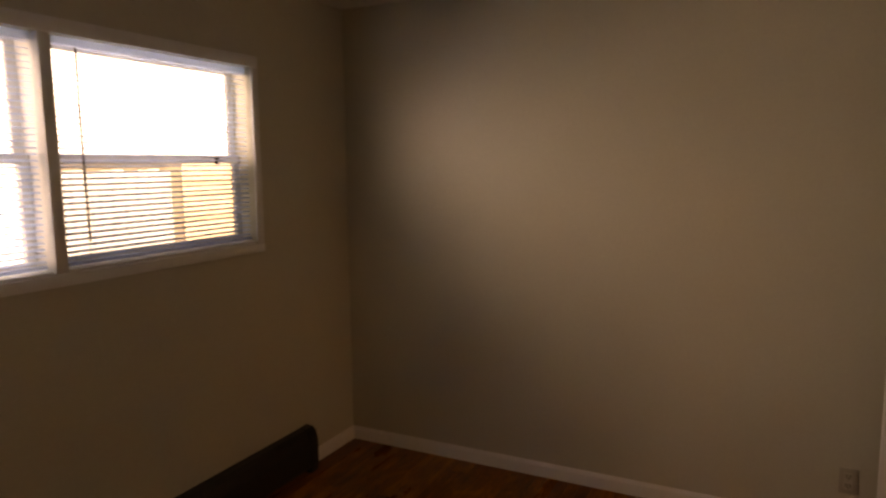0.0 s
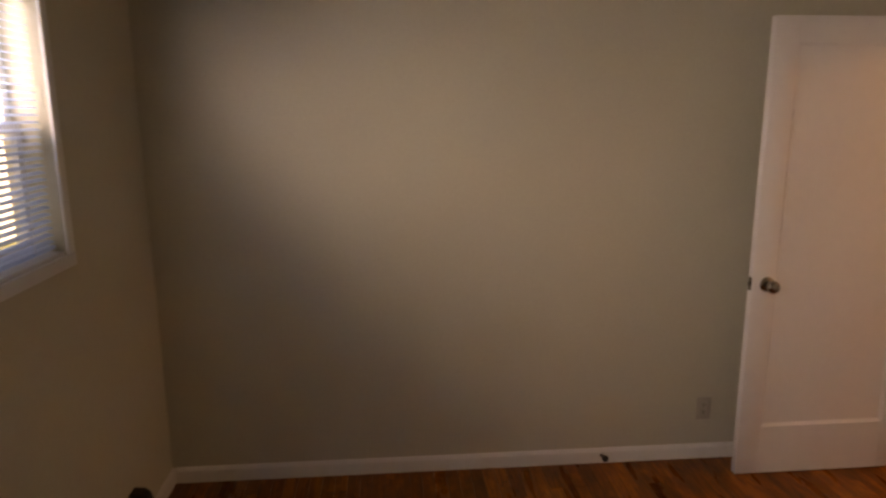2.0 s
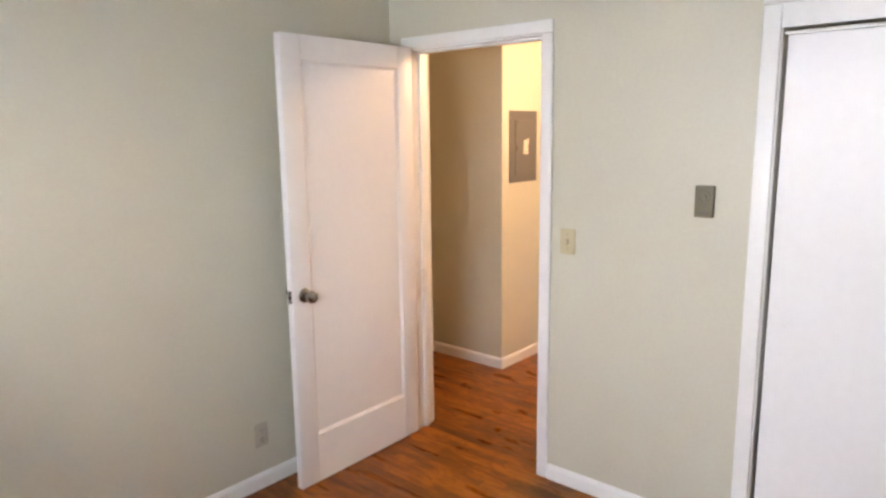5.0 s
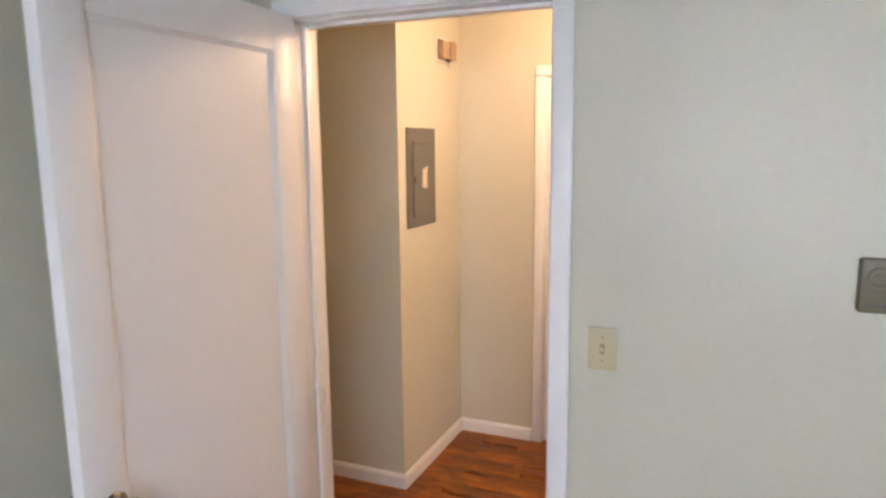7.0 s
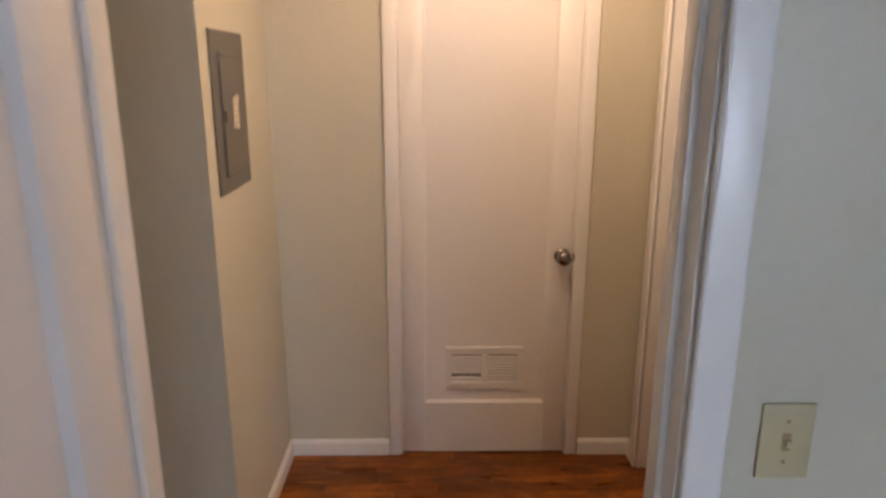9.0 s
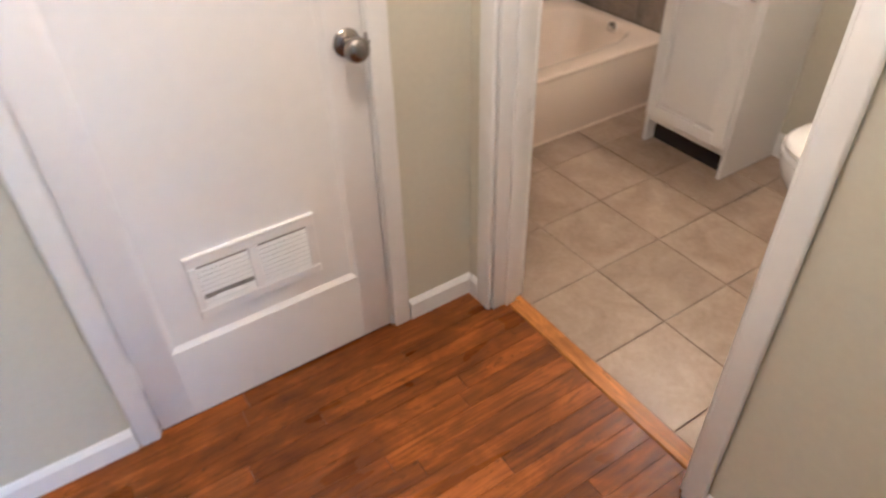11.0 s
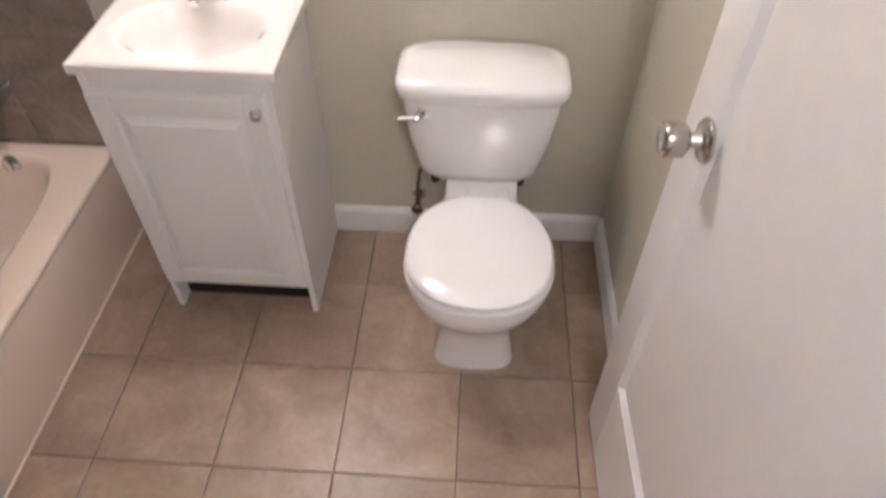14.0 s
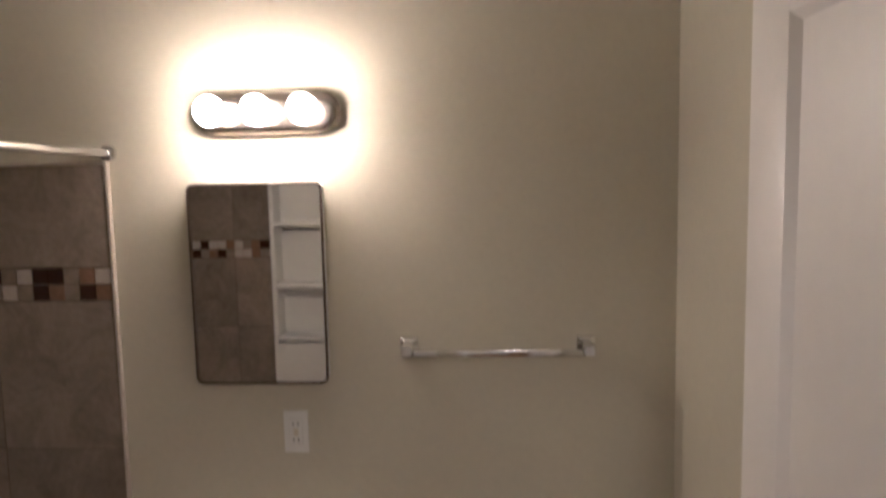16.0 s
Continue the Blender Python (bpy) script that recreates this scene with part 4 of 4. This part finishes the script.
dr = part("cabinet_door", cuboid(VX0 + 0.012, VY1 + 0.001, 0.136, VX1 - 0.012, VY1 + 0.012, 0.735, 0.002), CABINET, van)
dx0, dx1, dz0, dz1 = VX0 + 0.012, VX1 - 0.012, 0.136, 0.735
fw = 0.049
part("door_frame", cuboid(dx0, VY1 + 0.0115, dz0, dx0 + fw, VY1 + 0.025, dz1, 0.004, 2), CABINET, dr)
part("door_frame", cuboid(dx1 - fw, VY1 + 0.0115, dz0, dx1, VY1 + 0.025, dz1, 0.004, 2), CABINET, dr)
part("door_frame", cuboid(dx0 + fw, VY1 + 0.0115, dz0, dx1 - fw, VY1 + 0.0248, dz0 + fw, 0.004, 2), CABINET, dr)
part("door_frame", cuboid(dx0 + fw, VY1 + 0.0115, dz1 - fw, dx1 - fw, VY1 + 0.0248, dz1, 0.004, 2), CABINET, dr)
y = VY1 + 0.012
part("raised_panel", loft([[(dx0 + fw + i, yy, dz0 + fw + i), (dx1 - fw - i, yy, dz0 + fw + i), (dx1 - fw - i, yy, dz1 - fw - i), (dx0 + fw + i, yy, dz1 - fw - i)]
                           for yy, i in ((y + 0.0003, 0.003), (y + 0.0015, 0.007), (y + 0.011, 0.026), (y + 0.0112, 0.030))]), CABINET, dr)
part("cabinet_knob", lathe([(0, 0), (0.008, 0), (0.006, 0.008), (0.012, 0.014), (0.014, 0.020), (0.010, 0.026), (0, 0.027)], (dx0 + 0.016, VY1 + 0.025, 0.712), (0, 1, 0), 20), CHROME, dr, "chrome knob", 50)

vt = thing("basin_sink", (1.98, YS + 0.17, VZ), "cream cultured-marble vanity top with an oval basin", "sink")
QX0, QX1, QY0, QY1, QZ = 1.752, 2.180, YS + 0.002, YS + 0.362, 0.802
bm = bmesh.new()
NX, NY = 56, 44
bx, by, ax, ay = (QX0 + QX1) / 2, YS + 0.205, 0.155, 0.115
grid = []
for j in range(NY + 1):
    row = []
    for i in range(NX + 1):
        x, y = QX0 + (QX1 - QX0) * i / NX, QY0 + (QY1 - QY0) * j / NY
        r = math.hypot((x - bx) / ax, (y - by) / ay)
        z = QZ
        if r < 1.12:
            u = min(1, max(0, (1.12 - r) / 1.12))
            z -= 0.115 * (1 - (1 - u) ** 2.4) * min(1, u * 3.2)
        e = min(i, NX - i, NY - j)
        if e == 0:
            z -= 0.004
        row.append(bm.verts.new((x, y, z)))
    grid.append(row)
for j in range(NY):
    for i in range(NX):
        bm.faces.new((grid[j][i], grid[j][i + 1], grid[j + 1][i + 1], grid[j + 1][i]))
rim = grid[0] + [grid[j][NX] for j in range(1, NY + 1)] + grid[NY][-2::-1] + [grid[j][0] for j in range(NY - 1, 0, -1)]
low = [bm.verts.new((v.co.x, v.co.y, VZ + 0.001)) for v in rim]
for i in range(len(rim)):
    k = (i + 1) % len(rim)
    bm.faces.new((rim[i], low[i], low[k], rim[k]))
bmesh.ops.recalc_face_normals(bm, faces=bm.faces)
part("basin_top", bm, MARBLE, vt, smooth=50)
part("backsplash", cuboid(QX0, YS + 0.001, QZ - 0.004, QX1, YS + 0.018, QZ + 0.052, 0.004, 2), MARBLE, vt, smooth=40)
part("basin_drain", lathe([(0, 0), (0.017, 0), (0.015, 0.003), (0, 0.004)], (bx, by, QZ - 0.1125), (0, 0, 1), 18), CHROME, vt, smooth=50)

fa = thing("basin_faucet", (1.965, YS + 0.06, QZ), "chrome single-lever basin faucet", "faucet")
FX, FY = 1.968, YS + 0.062
part("base_plate", loft([oval(FX, FY, QZ - 0.002, 0.066, 0.024, 0.024, 2.6), oval(FX, FY, QZ + 0.012, 0.064, 0.023, 0.023, 2.6), oval(FX, FY, QZ + 0.020, 0.054, 0.017, 0.017, 2.4)]), CHROME, fa, smooth=50)
part("body", lathe([(0, 0), (0.026, 0), (0.024, 0.025), (0.020, 0.045), (0, 0.047)], (FX, FY, QZ + 0.014), (0, 0, 1), 22), CHROME, fa, smooth=50)
part("spout", loft([[(FX + w * math.cos(2 * math.pi * i / 16), y + 0.3 * h * math.sin(2 * math.pi * i / 16), z + h * math.sin(2 * math.pi * i / 16)) for i in range(16)]
                    for y, z, w, h in ((FY + 0.005, QZ + 0.034, 0.020, 0.016), (FY + 0.04, QZ + 0.038, 0.017, 0.013), (FY + 0.08, QZ + 0.036, 0.014, 0.010), (FY + 0.10, QZ + 0.030, 0.012, 0.008))]), CHROME, fa, smooth=50)
part("lever", lathe([(0, 0), (0.016, 0), (0.020, 0.012), (0.022, 0.026), (0.016, 0.036), (0, 0.038)], (FX, FY - 0.002, QZ + 0.060), (0, -0.15, 1), 20), CHROME, fa, smooth=50)
part("drain_lift_rod", tube([(FX, FY - 0.027, QZ), (FX, FY - 0.029, QZ + 0.06)], 0.0022, 8), CHROME, fa)
for s in (-1, 1):
    part("shoulder", lathe([(0, 0), (0.019, 0), (0.017, 0.018), (0.010, 0.026), (0, 0.027)], (FX + s * 0.045, FY, QZ + 0.014), (0, 0, 1), 18), CHROME, fa, smooth=50)

# toilet
to = thing("toilet", (1.33, -2.6, 0), "white two-piece porcelain toilet, round seat with the lid shut", "toilet")
CX = 1.322
BF, BB = -2.292, -2.70
mid = -2.515


def bowl_ring(z, rx, f, b, pw=2.2):
    return oval(CX, mid, z, rx * 1.025, f - mid, mid - b, pw, 48)


part("pedestal", loft([bowl_ring(0.0, 0.106, -2.445, -2.83, 3.2), bowl_ring(0.02, 0.103, -2.448, -2.83, 3.2), bowl_ring(0.10, 0.092, -2.455, -2.82, 3.0), bowl_ring(0.17, 0.094, -2.435, -2.82, 2.6),
                       bowl_ring(0.23, 0.125, -2.395, -2.80, 2.4), bowl_ring(0.285, 0.158, -2.360, -2.78, 2.2), bowl_ring(0.325, 0.169, -2.350, -2.77, 2.2), bowl_ring(0.340, 0.167, -2.352, -2.77, 2.2)]), PORCELAIN, to, smooth=60)
part("seat", loft([bowl_ring(0.3420, 0.163, -2.362, -2.71), bowl_ring(0.3450, 0.173, -2.349, -2.715), bowl_ring(0.3580, 0.174, -2.347, -2.716), bowl_ring(0.3640, 0.169, -2.353, -2.712)]), PORCELAIN, to, "white plastic seat", 60)
part("lid", loft([bowl_ring(0.3665, 0.162, -2.362, -2.712), bowl_ring(0.3700, 0.1705, -2.353, -2.718), bowl_ring(0.3830, 0.1705, -2.353, -2.717), bowl_ring(0.3900, 0.160, -2.366, -2.705), bowl_ring(0.3935, 0.11, -2.42, -2.66)]), PORCELAIN, to, "white plastic lid, shut", 60)
part("deck", loft([oval(CX, -2.78, 0.30, 0.085, 0.09, 0.12, 4), oval(CX, -2.78, 0.34, 0.100, 0.09, 0.12, 4), oval(CX, -2.78, 0.370, 0.092, 0.06, 0.12, 4)]), PORCELAIN, to, smooth=60)
for s in (-1, 1):
    part("seat_hinge", cuboid(CX + s * 0.055 - 0.014, -2.735, 0.362, CX + s * 0.055 + 0.014, -2.705, 0.392, 0.005, 2), PORCELAIN, to, smooth=50)
    part("tank_bolt", lathe([(0, 0), (0.013, 0), (0.013, 0.008), (0.007, 0.010), (0.007, 0.024), (0, 0.024)], (CX + 0.011 + s * 0.112, -2.815, 0.343), (0, 0, 1), 12), BRONZE, to, "dark tank bolt and washer", 40)
TKY = -2.845


def tank_ring(z, rx, f, pw=5.0, b=0.098):
    return oval(CX + 0.011, TKY, z, rx * 1.055, f, b, pw, 48)


part("tank", loft([tank_ring(0.365, 0.105, 0.050), tank_ring(0.371, 0.122, 0.062), tank_ring(0.405, 0.148, 0.076), tank_ring(0.50, 0.168, 0.086), tank_ring(0.604, 0.181, 0.092), tank_ring(0.626, 0.182, 0.093)]), PORCELAIN, to, smooth=60)
part("tank_lid", loft([tank_ring(0.627, 0.187, 0.096), tank_ring(0.633, 0.195, 0.104), tank_ring(0.658, 0.197, 0.106), tank_ring(0.675, 0.190, 0.099), tank_ring(0.682, 0.172, 0.083, 4.0)]), PORCELAIN, to, smooth=60)
part("flush_lever", tube([(CX + 0.160, TKY + 0.094, 0.600), (CX + 0.160, TKY + 0.110, 0.600), (CX + 0.185, TKY + 0.114, 0.599), (CX + 0.205, TKY + 0.112, 0.596)], 0.0065, 10), CHROME, to, "chrome flush lever", 50)
part("lever_boss", lathe([(0, 0), (0.014, 0), (0.012, 0.012), (0, 0.014)], (CX + 0.150, TKY + 0.088, 0.600), (0, 1, 0), 16), CHROME, to, smooth=50)
wv = thing("water_valve", (1.50, YS + 0.04, 0.16), "small chrome water valve and supply hose behind the toilet", "valve")
part("flange", lathe([(0, 0), (0.024, 0), (0.020, 0.006), (0, 0.007)], (1.505, YS + 0.0005, 0.165), (0, 1, 0), 18), CHROME, wv, smooth=50)
part("valve_body", tube([(1.505, YS + 0.004, 0.165), (1.505, YS + 0.075, 0.165)], 0.009, 12), NICKEL, wv, smooth=50)
part("valve_handle", lathe([(0, 0), (0.015, 0), (0.017, 0.008), (0.012, 0.014), (0, 0.014)], (1.505, YS + 0.07, 0.165), (0, 1, 0), 14), BRONZE, wv, smooth=50)
part("supply_hose", tube([(1.505, YS + 0.055, 0.172), (1.503, YS + 0.056, 0.24), (1.495, YS + 0.07, 0.31), (1.47, YS + 0.085, 0.36), (1.455, YS + 0.09, 0.39)], 0.0055, 10), NICKEL, wv, smooth=50)

# mirror cabinet
mc = thing("mirror_cabinet", (1.935, YS, 1.42), "thin-framed mirrored medicine cabinet with rounded corners", "mirror")
MX0, MX1, MZ0, MZ1, MD = 1.768, 2.093, 1.185, 1.670, 0.035


def round_rect(x0, x1, z0, z1, y, r, k=5):
    pts = []
    for cxx, czz, a0 in ((x1 - r, z1 - r, 0), (x0 + r, z1 - r, 90), (x0 + r, z0 + r, 180), (x1 - r, z0 + r, 270)):
        for i in range(k + 1):
            a = radians(a0 + 90 * i / k)
            pts.append((cxx + r * math.cos(a), y, czz + r * math.sin(a)))
    return pts


part("cabinet_body", loft([round_rect(MX0 + 0.002, MX1 - 0.002, MZ0 + 0.002, MZ1 - 0.002, yy, 0.016) for yy in (YS + 0.001, YS + MD - 0.008)]), WHITE, mc, smooth=40)
part("mirror_frame", loft([round_rect(MX0 + i, MX1 - i, MZ0 + i, MZ1 - i, yy, 0.018 - i) for yy, i in ((YS + MD - 0.0075, 0.0), (YS + MD - 0.002, 0.0), (YS + MD, 0.0015), (YS + MD, 0.0045), (YS + MD - 0.0025, 0.005))], True, False), BRONZE, mc, "thin bronze edge", 40)
part("mirror_glass", loft([round_rect(MX0 + 0.005, MX1 - 0.005, MZ0 + 0.005, MZ1 - 0.005, yy, 0.013) for yy in (YS + MD - 0.006, YS + MD - 0.0022)]), MIRROR, mc)

# vanity light
vl = thing("vanity_light", (1.89, YS, 1.83), "three-bulb chrome vanity light bar with rounded ends, lit", "wall light")
LXa, LXb, LZ = 1.722, 2.075, 1.832
part("back_bar", loft([round_rect(LXa + i, LXb - i, LZ - 0.050 + i, LZ + 0.050 - i, yy, 0.049 - i, 8) for yy, i in ((YS + 0.001, 0.0), (YS + 0.020, 0.0), (YS + 0.030, 0.005), (YS + 0.034, 0.016))]), NICKEL, vl, smooth=50)
for bx0 in (1.792, 1.899, 2.006):
    part("socket", lathe([(0, 0), (0.022, 0), (0.022, 0.018), (0, 0.018)], (bx0, YS + 0.033, LZ), (0, 1, 0), 20), NICKEL, vl, smooth=50)
    part("bulb", lathe([(0.0, 0.0)] + [(0.034 * math.sin(radians(a)), 0.036 - 0.034 * math.cos(radians(a))) for a in range(25, 181, 12)], (bx0, YS + 0.047, LZ), (0, 1, 0), 24), BULB, vl, "lit round bulb", 80)

# towel bar
tb = thing("towel_bar", (1.375, YS, 1.25), "chrome towel bar with square posts above the toilet", "towel bar")
for x in (1.152, 1.574):
    part("post", loft([round_rect(x - w, x + w, 1.271 - h, 1.271 + h, yy, 0.004) for yy, w, h in ((YS + 0.001, 0.022, 0.022), (YS + 0.010, 0.021, 0.021), (YS + 0.018, 0.011, 0.013), (YS + 0.066, 0.013, 0.014), (YS + 0.070, 0.011, 0.012))]), CHROME, tb, smooth=40)
part("bar", cuboid(1.160, YS + 0.044, 1.255, 1.565, YS + 0.060, 1.271, 0.003, 2), CHROME, tb, smooth=40)

# strike plate on the bathroom jamb
structure("strike_plate_trim", cuboid(BD_X1 - 0.0185, YB - 0.1095, 0.950, BD_X1 - 0.0158, YB - 0.0865, 1.012, 0.0008), BRONZE, "dark metal strike plate let into the jamb", "trim")
structure("strike_plate_trim_bedroom", cuboid(0.020, DOOR_Y0 + 0.0158, 0.91, 0.052, DOOR_Y0 + 0.0185, 0.97, 0.0008), NICKEL, "dark metal strike plate let into the bedroom jamb", "trim")

# ---- tub wall tiles ----
TILE_TOP = 1.722
tw = thing("tile_surround", (XBE, -2.2, 0.3), "brown-grey stone tiles round the tub with a mosaic band", "wall tile", "", "structure")
TT = 0.010
part("tile_bed", cuboid(2.302, YS + 0.0005, TZ - 0.004, XBE - 0.0005, YS + 0.007, TILE_TOP - 0.002), GROUT, tw)
part("tile_bed", cuboid(XBE - 0.007, YS + 0.007, TZ - 0.004, XBE - 0.0005, YTN - 0.007, TILE_TOP - 0.002), GROUT, tw)
part("tile_bed", cuboid(2.336, YTN - 0.007, TZ - 0.004, XBE - 0.0005, YTN - 0.0005, TILE_TOP - 0.002), GROUT, tw)
part("edge_trim", cuboid(2.292, YS + 0.0005, TZ - 0.004, 2.302, YS + 0.012, TILE_TOP + 0.008, 0.003, 2), MOSAIC_L, tw, "cream tile edge strip")
part("edge_trim", cuboid(2.302, YS + 0.0005, TILE_TOP - 0.0015, XBE, YS + 0.012, TILE_TOP + 0.008, 0.003, 2), MOSAIC_L, tw)
BAND0, BAND1 = 1.391, 1.471
rows_z = [(TZ + 0.002, 0.640), (0.643, 1.010), (1.013, BAND0 - 0.003), (BAND1 + 0.003, TILE_TOP - 0.002)]
rnd = random.Random(4)


def tile_run(axis, a0, a1, face, out, step):
    a = a0
    while a < a1 - 0.02:
        b = min(a + step, a1)
        for z0, z1 in rows_z:
            f0, f1 = face + out * 0.0065, face + out * TT
            bm = bmesh.new()
            if axis == "x":
                box(bm, a + 0.0015, f0, z0, b - 0.0015, f1, z1)
            else:
                box(bm, f0, a + 0.0015, z0, f1, b - 0.0015, z1)
            part("wall_tile", bm, WALLTILE, tw)
        a = b
    a = a0
    while a < a1 - 0.02:
        for r in range(2):
            z0 = BAND0 + r * 0.040
            mat = rnd.choice([MOSAIC_D, MOSAIC_M, MOSAIC_L, WALLTILE, MOSAIC_L, MOSAIC_M, WALLTILE])
            bm = bmesh.new()
            f0, f1 = face + out * 0.0065, face + out * (TT + 0.001)
            if axis == "x":
                box(bm, a + 0.001, f0, z0 + 0.001, min(a + 0.039, a1), f1, z0 + 0.038)
            else:
                box(bm, f0, a + 0.001, z0 + 0.001, f1, min(a + 0.039, a1), z0 + 0.038)
            part("mosaic_tile", bm, mat, tw)
        a += 0.040


tile_run("x", 2.303, XBE - 0.011, YS, 1, 0.305)
tile_run("y", YS + 0.012, YTN - 0.012, XBE, -1, 0.305)
BAND0, BAND1 = 1.335, 1.415
rows_z[2:] = [(1.013, BAND0 - 0.003), (BAND1 + 0.003, TILE_TOP - 0.002)]
tile_run("x", 2.336, XBE - 0.011, YTN, -1, 0.20)

# ---- bathroom floor tiles ----
TS = 0.2925
tiles = {}
i0, i1 = math.floor((0.94 - 1.352) / TS), math.ceil((2.40 - 1.352) / TS)
j0, j1 = math.floor((YS + 2.134) / TS), math.ceil((YB - 0.112 + 2.134) / TS)
for i in range(i0, i1):
    for j in range(j0, j1):
        x0, x1 = max(1.352 + i * TS, XBW), min(1.352 + (i + 1) * TS, 2.40)
        y0, y1 = max(-2.134 + j * TS, YS), min(-2.134 + (j + 1) * TS, YB - 0.113)
        if x1 - x0 < 0.02 or y1 - y0 < 0.02:
            continue
        w, d = round(x1 - x0 - 0.003, 4), round(y1 - y0 - 0.003, 4)
        if (w, d) not in tiles:
            bm = bmesh.new()
            rings = [[(sx * (w / 2 - e), sy * (d / 2 - e), z) for sx, sy in ((-1, -1), (1, -1), (1, 1), (-1, 1))] for z, e in ((-0.008, 0), (-0.0015, 0), (0, 0.0015))]
            tiles[(w, d)] = mesh_of("floor_tile", loft(rings), FLOORTILE)
        t = new("floor_tile", tiles[(w, d)])
        t.parent = bath_floor
        t.location = ((x0 + x1) / 2, (y0 + y1) / 2, rnd.uniform(-0.0005, 0.0003))

# ---- oak strips ----
PW = 0.057
lengths = (0.46, 0.62, 0.78, 0.97, 1.2)
strip = {}


def strip_rings(w, ln):
    return [[(sx * (w / 2 - e), sy * (ln / 2 - e), z) for sx, sy in ((-1, -1), (1, -1), (1, 1), (-1, 1))] for z, e in ((-0.011, 0), (-0.0004, 0), (0, 0.0004))]


def strip_mesh(ln):
    if ln not in strip:
        strip[ln] = mesh_of("plank", loft(strip_rings(PW - 0.0011, ln - 0.001)), WOOD)
    return strip[ln]


rest = bmesh.new()
count = 0


def lay(x0, x1, y0, y1, near):
    """Strips along y over a rectangle; those in the near stretch are pieces of their own."""
    global count
    x = x0 + PW / 2
    while x < x1 + PW / 2 - 0.004:
        y = y0 - rnd.uniform(0, 0.5)
        while y < y1:
            ln = rnd.choice(lengths)
            a, b = max(y, y0), min(y + ln, y1)
            y += ln
            if b - a < 0.03:
                continue
            dz = rnd.uniform(-0.0006, 0.0002)
            if near(x, (a + b) / 2) and count < 330:
                count += 1
                p = new("plank", strip_mesh(round(b - a, 3)))
                p.parent = floor
                p.location = (x, (a + b) / 2, dz)
            else:
                vs = [[rest.verts.new((x + p[0], (a + b) / 2 + p[1], p[2] + dz)) for p in r] for r in strip_rings(PW - 0.0011, b - a - 0.001)]
                for r0, r1 in zip(vs, vs[1:]):
                    for k in range(4):
                        rest.faces.new((r0[k], r0[(k + 1) % 4], r1[(k + 1) % 4], r1[k]))
                rest.faces.new(vs[-1])
        x += PW


lay(0.0, HX2 + 0.012, YB - 0.055, YP + 0.01, lambda x, y: True)
lay(0.12, HX1 + 0.02, YP + 0.01, 1.6, lambda x, y: y < 1.0)
lay(XW, 0.0, YSOUTH, 0.0, lambda x, y: x > -1.7 and y > -1.5)
lay(0.0, 0.72, CLO_Y0, CLO_Y1, lambda x, y: False)
ob = part("plank_field", rest, WOODREST, floor)
ob["kind"] = "stuff"
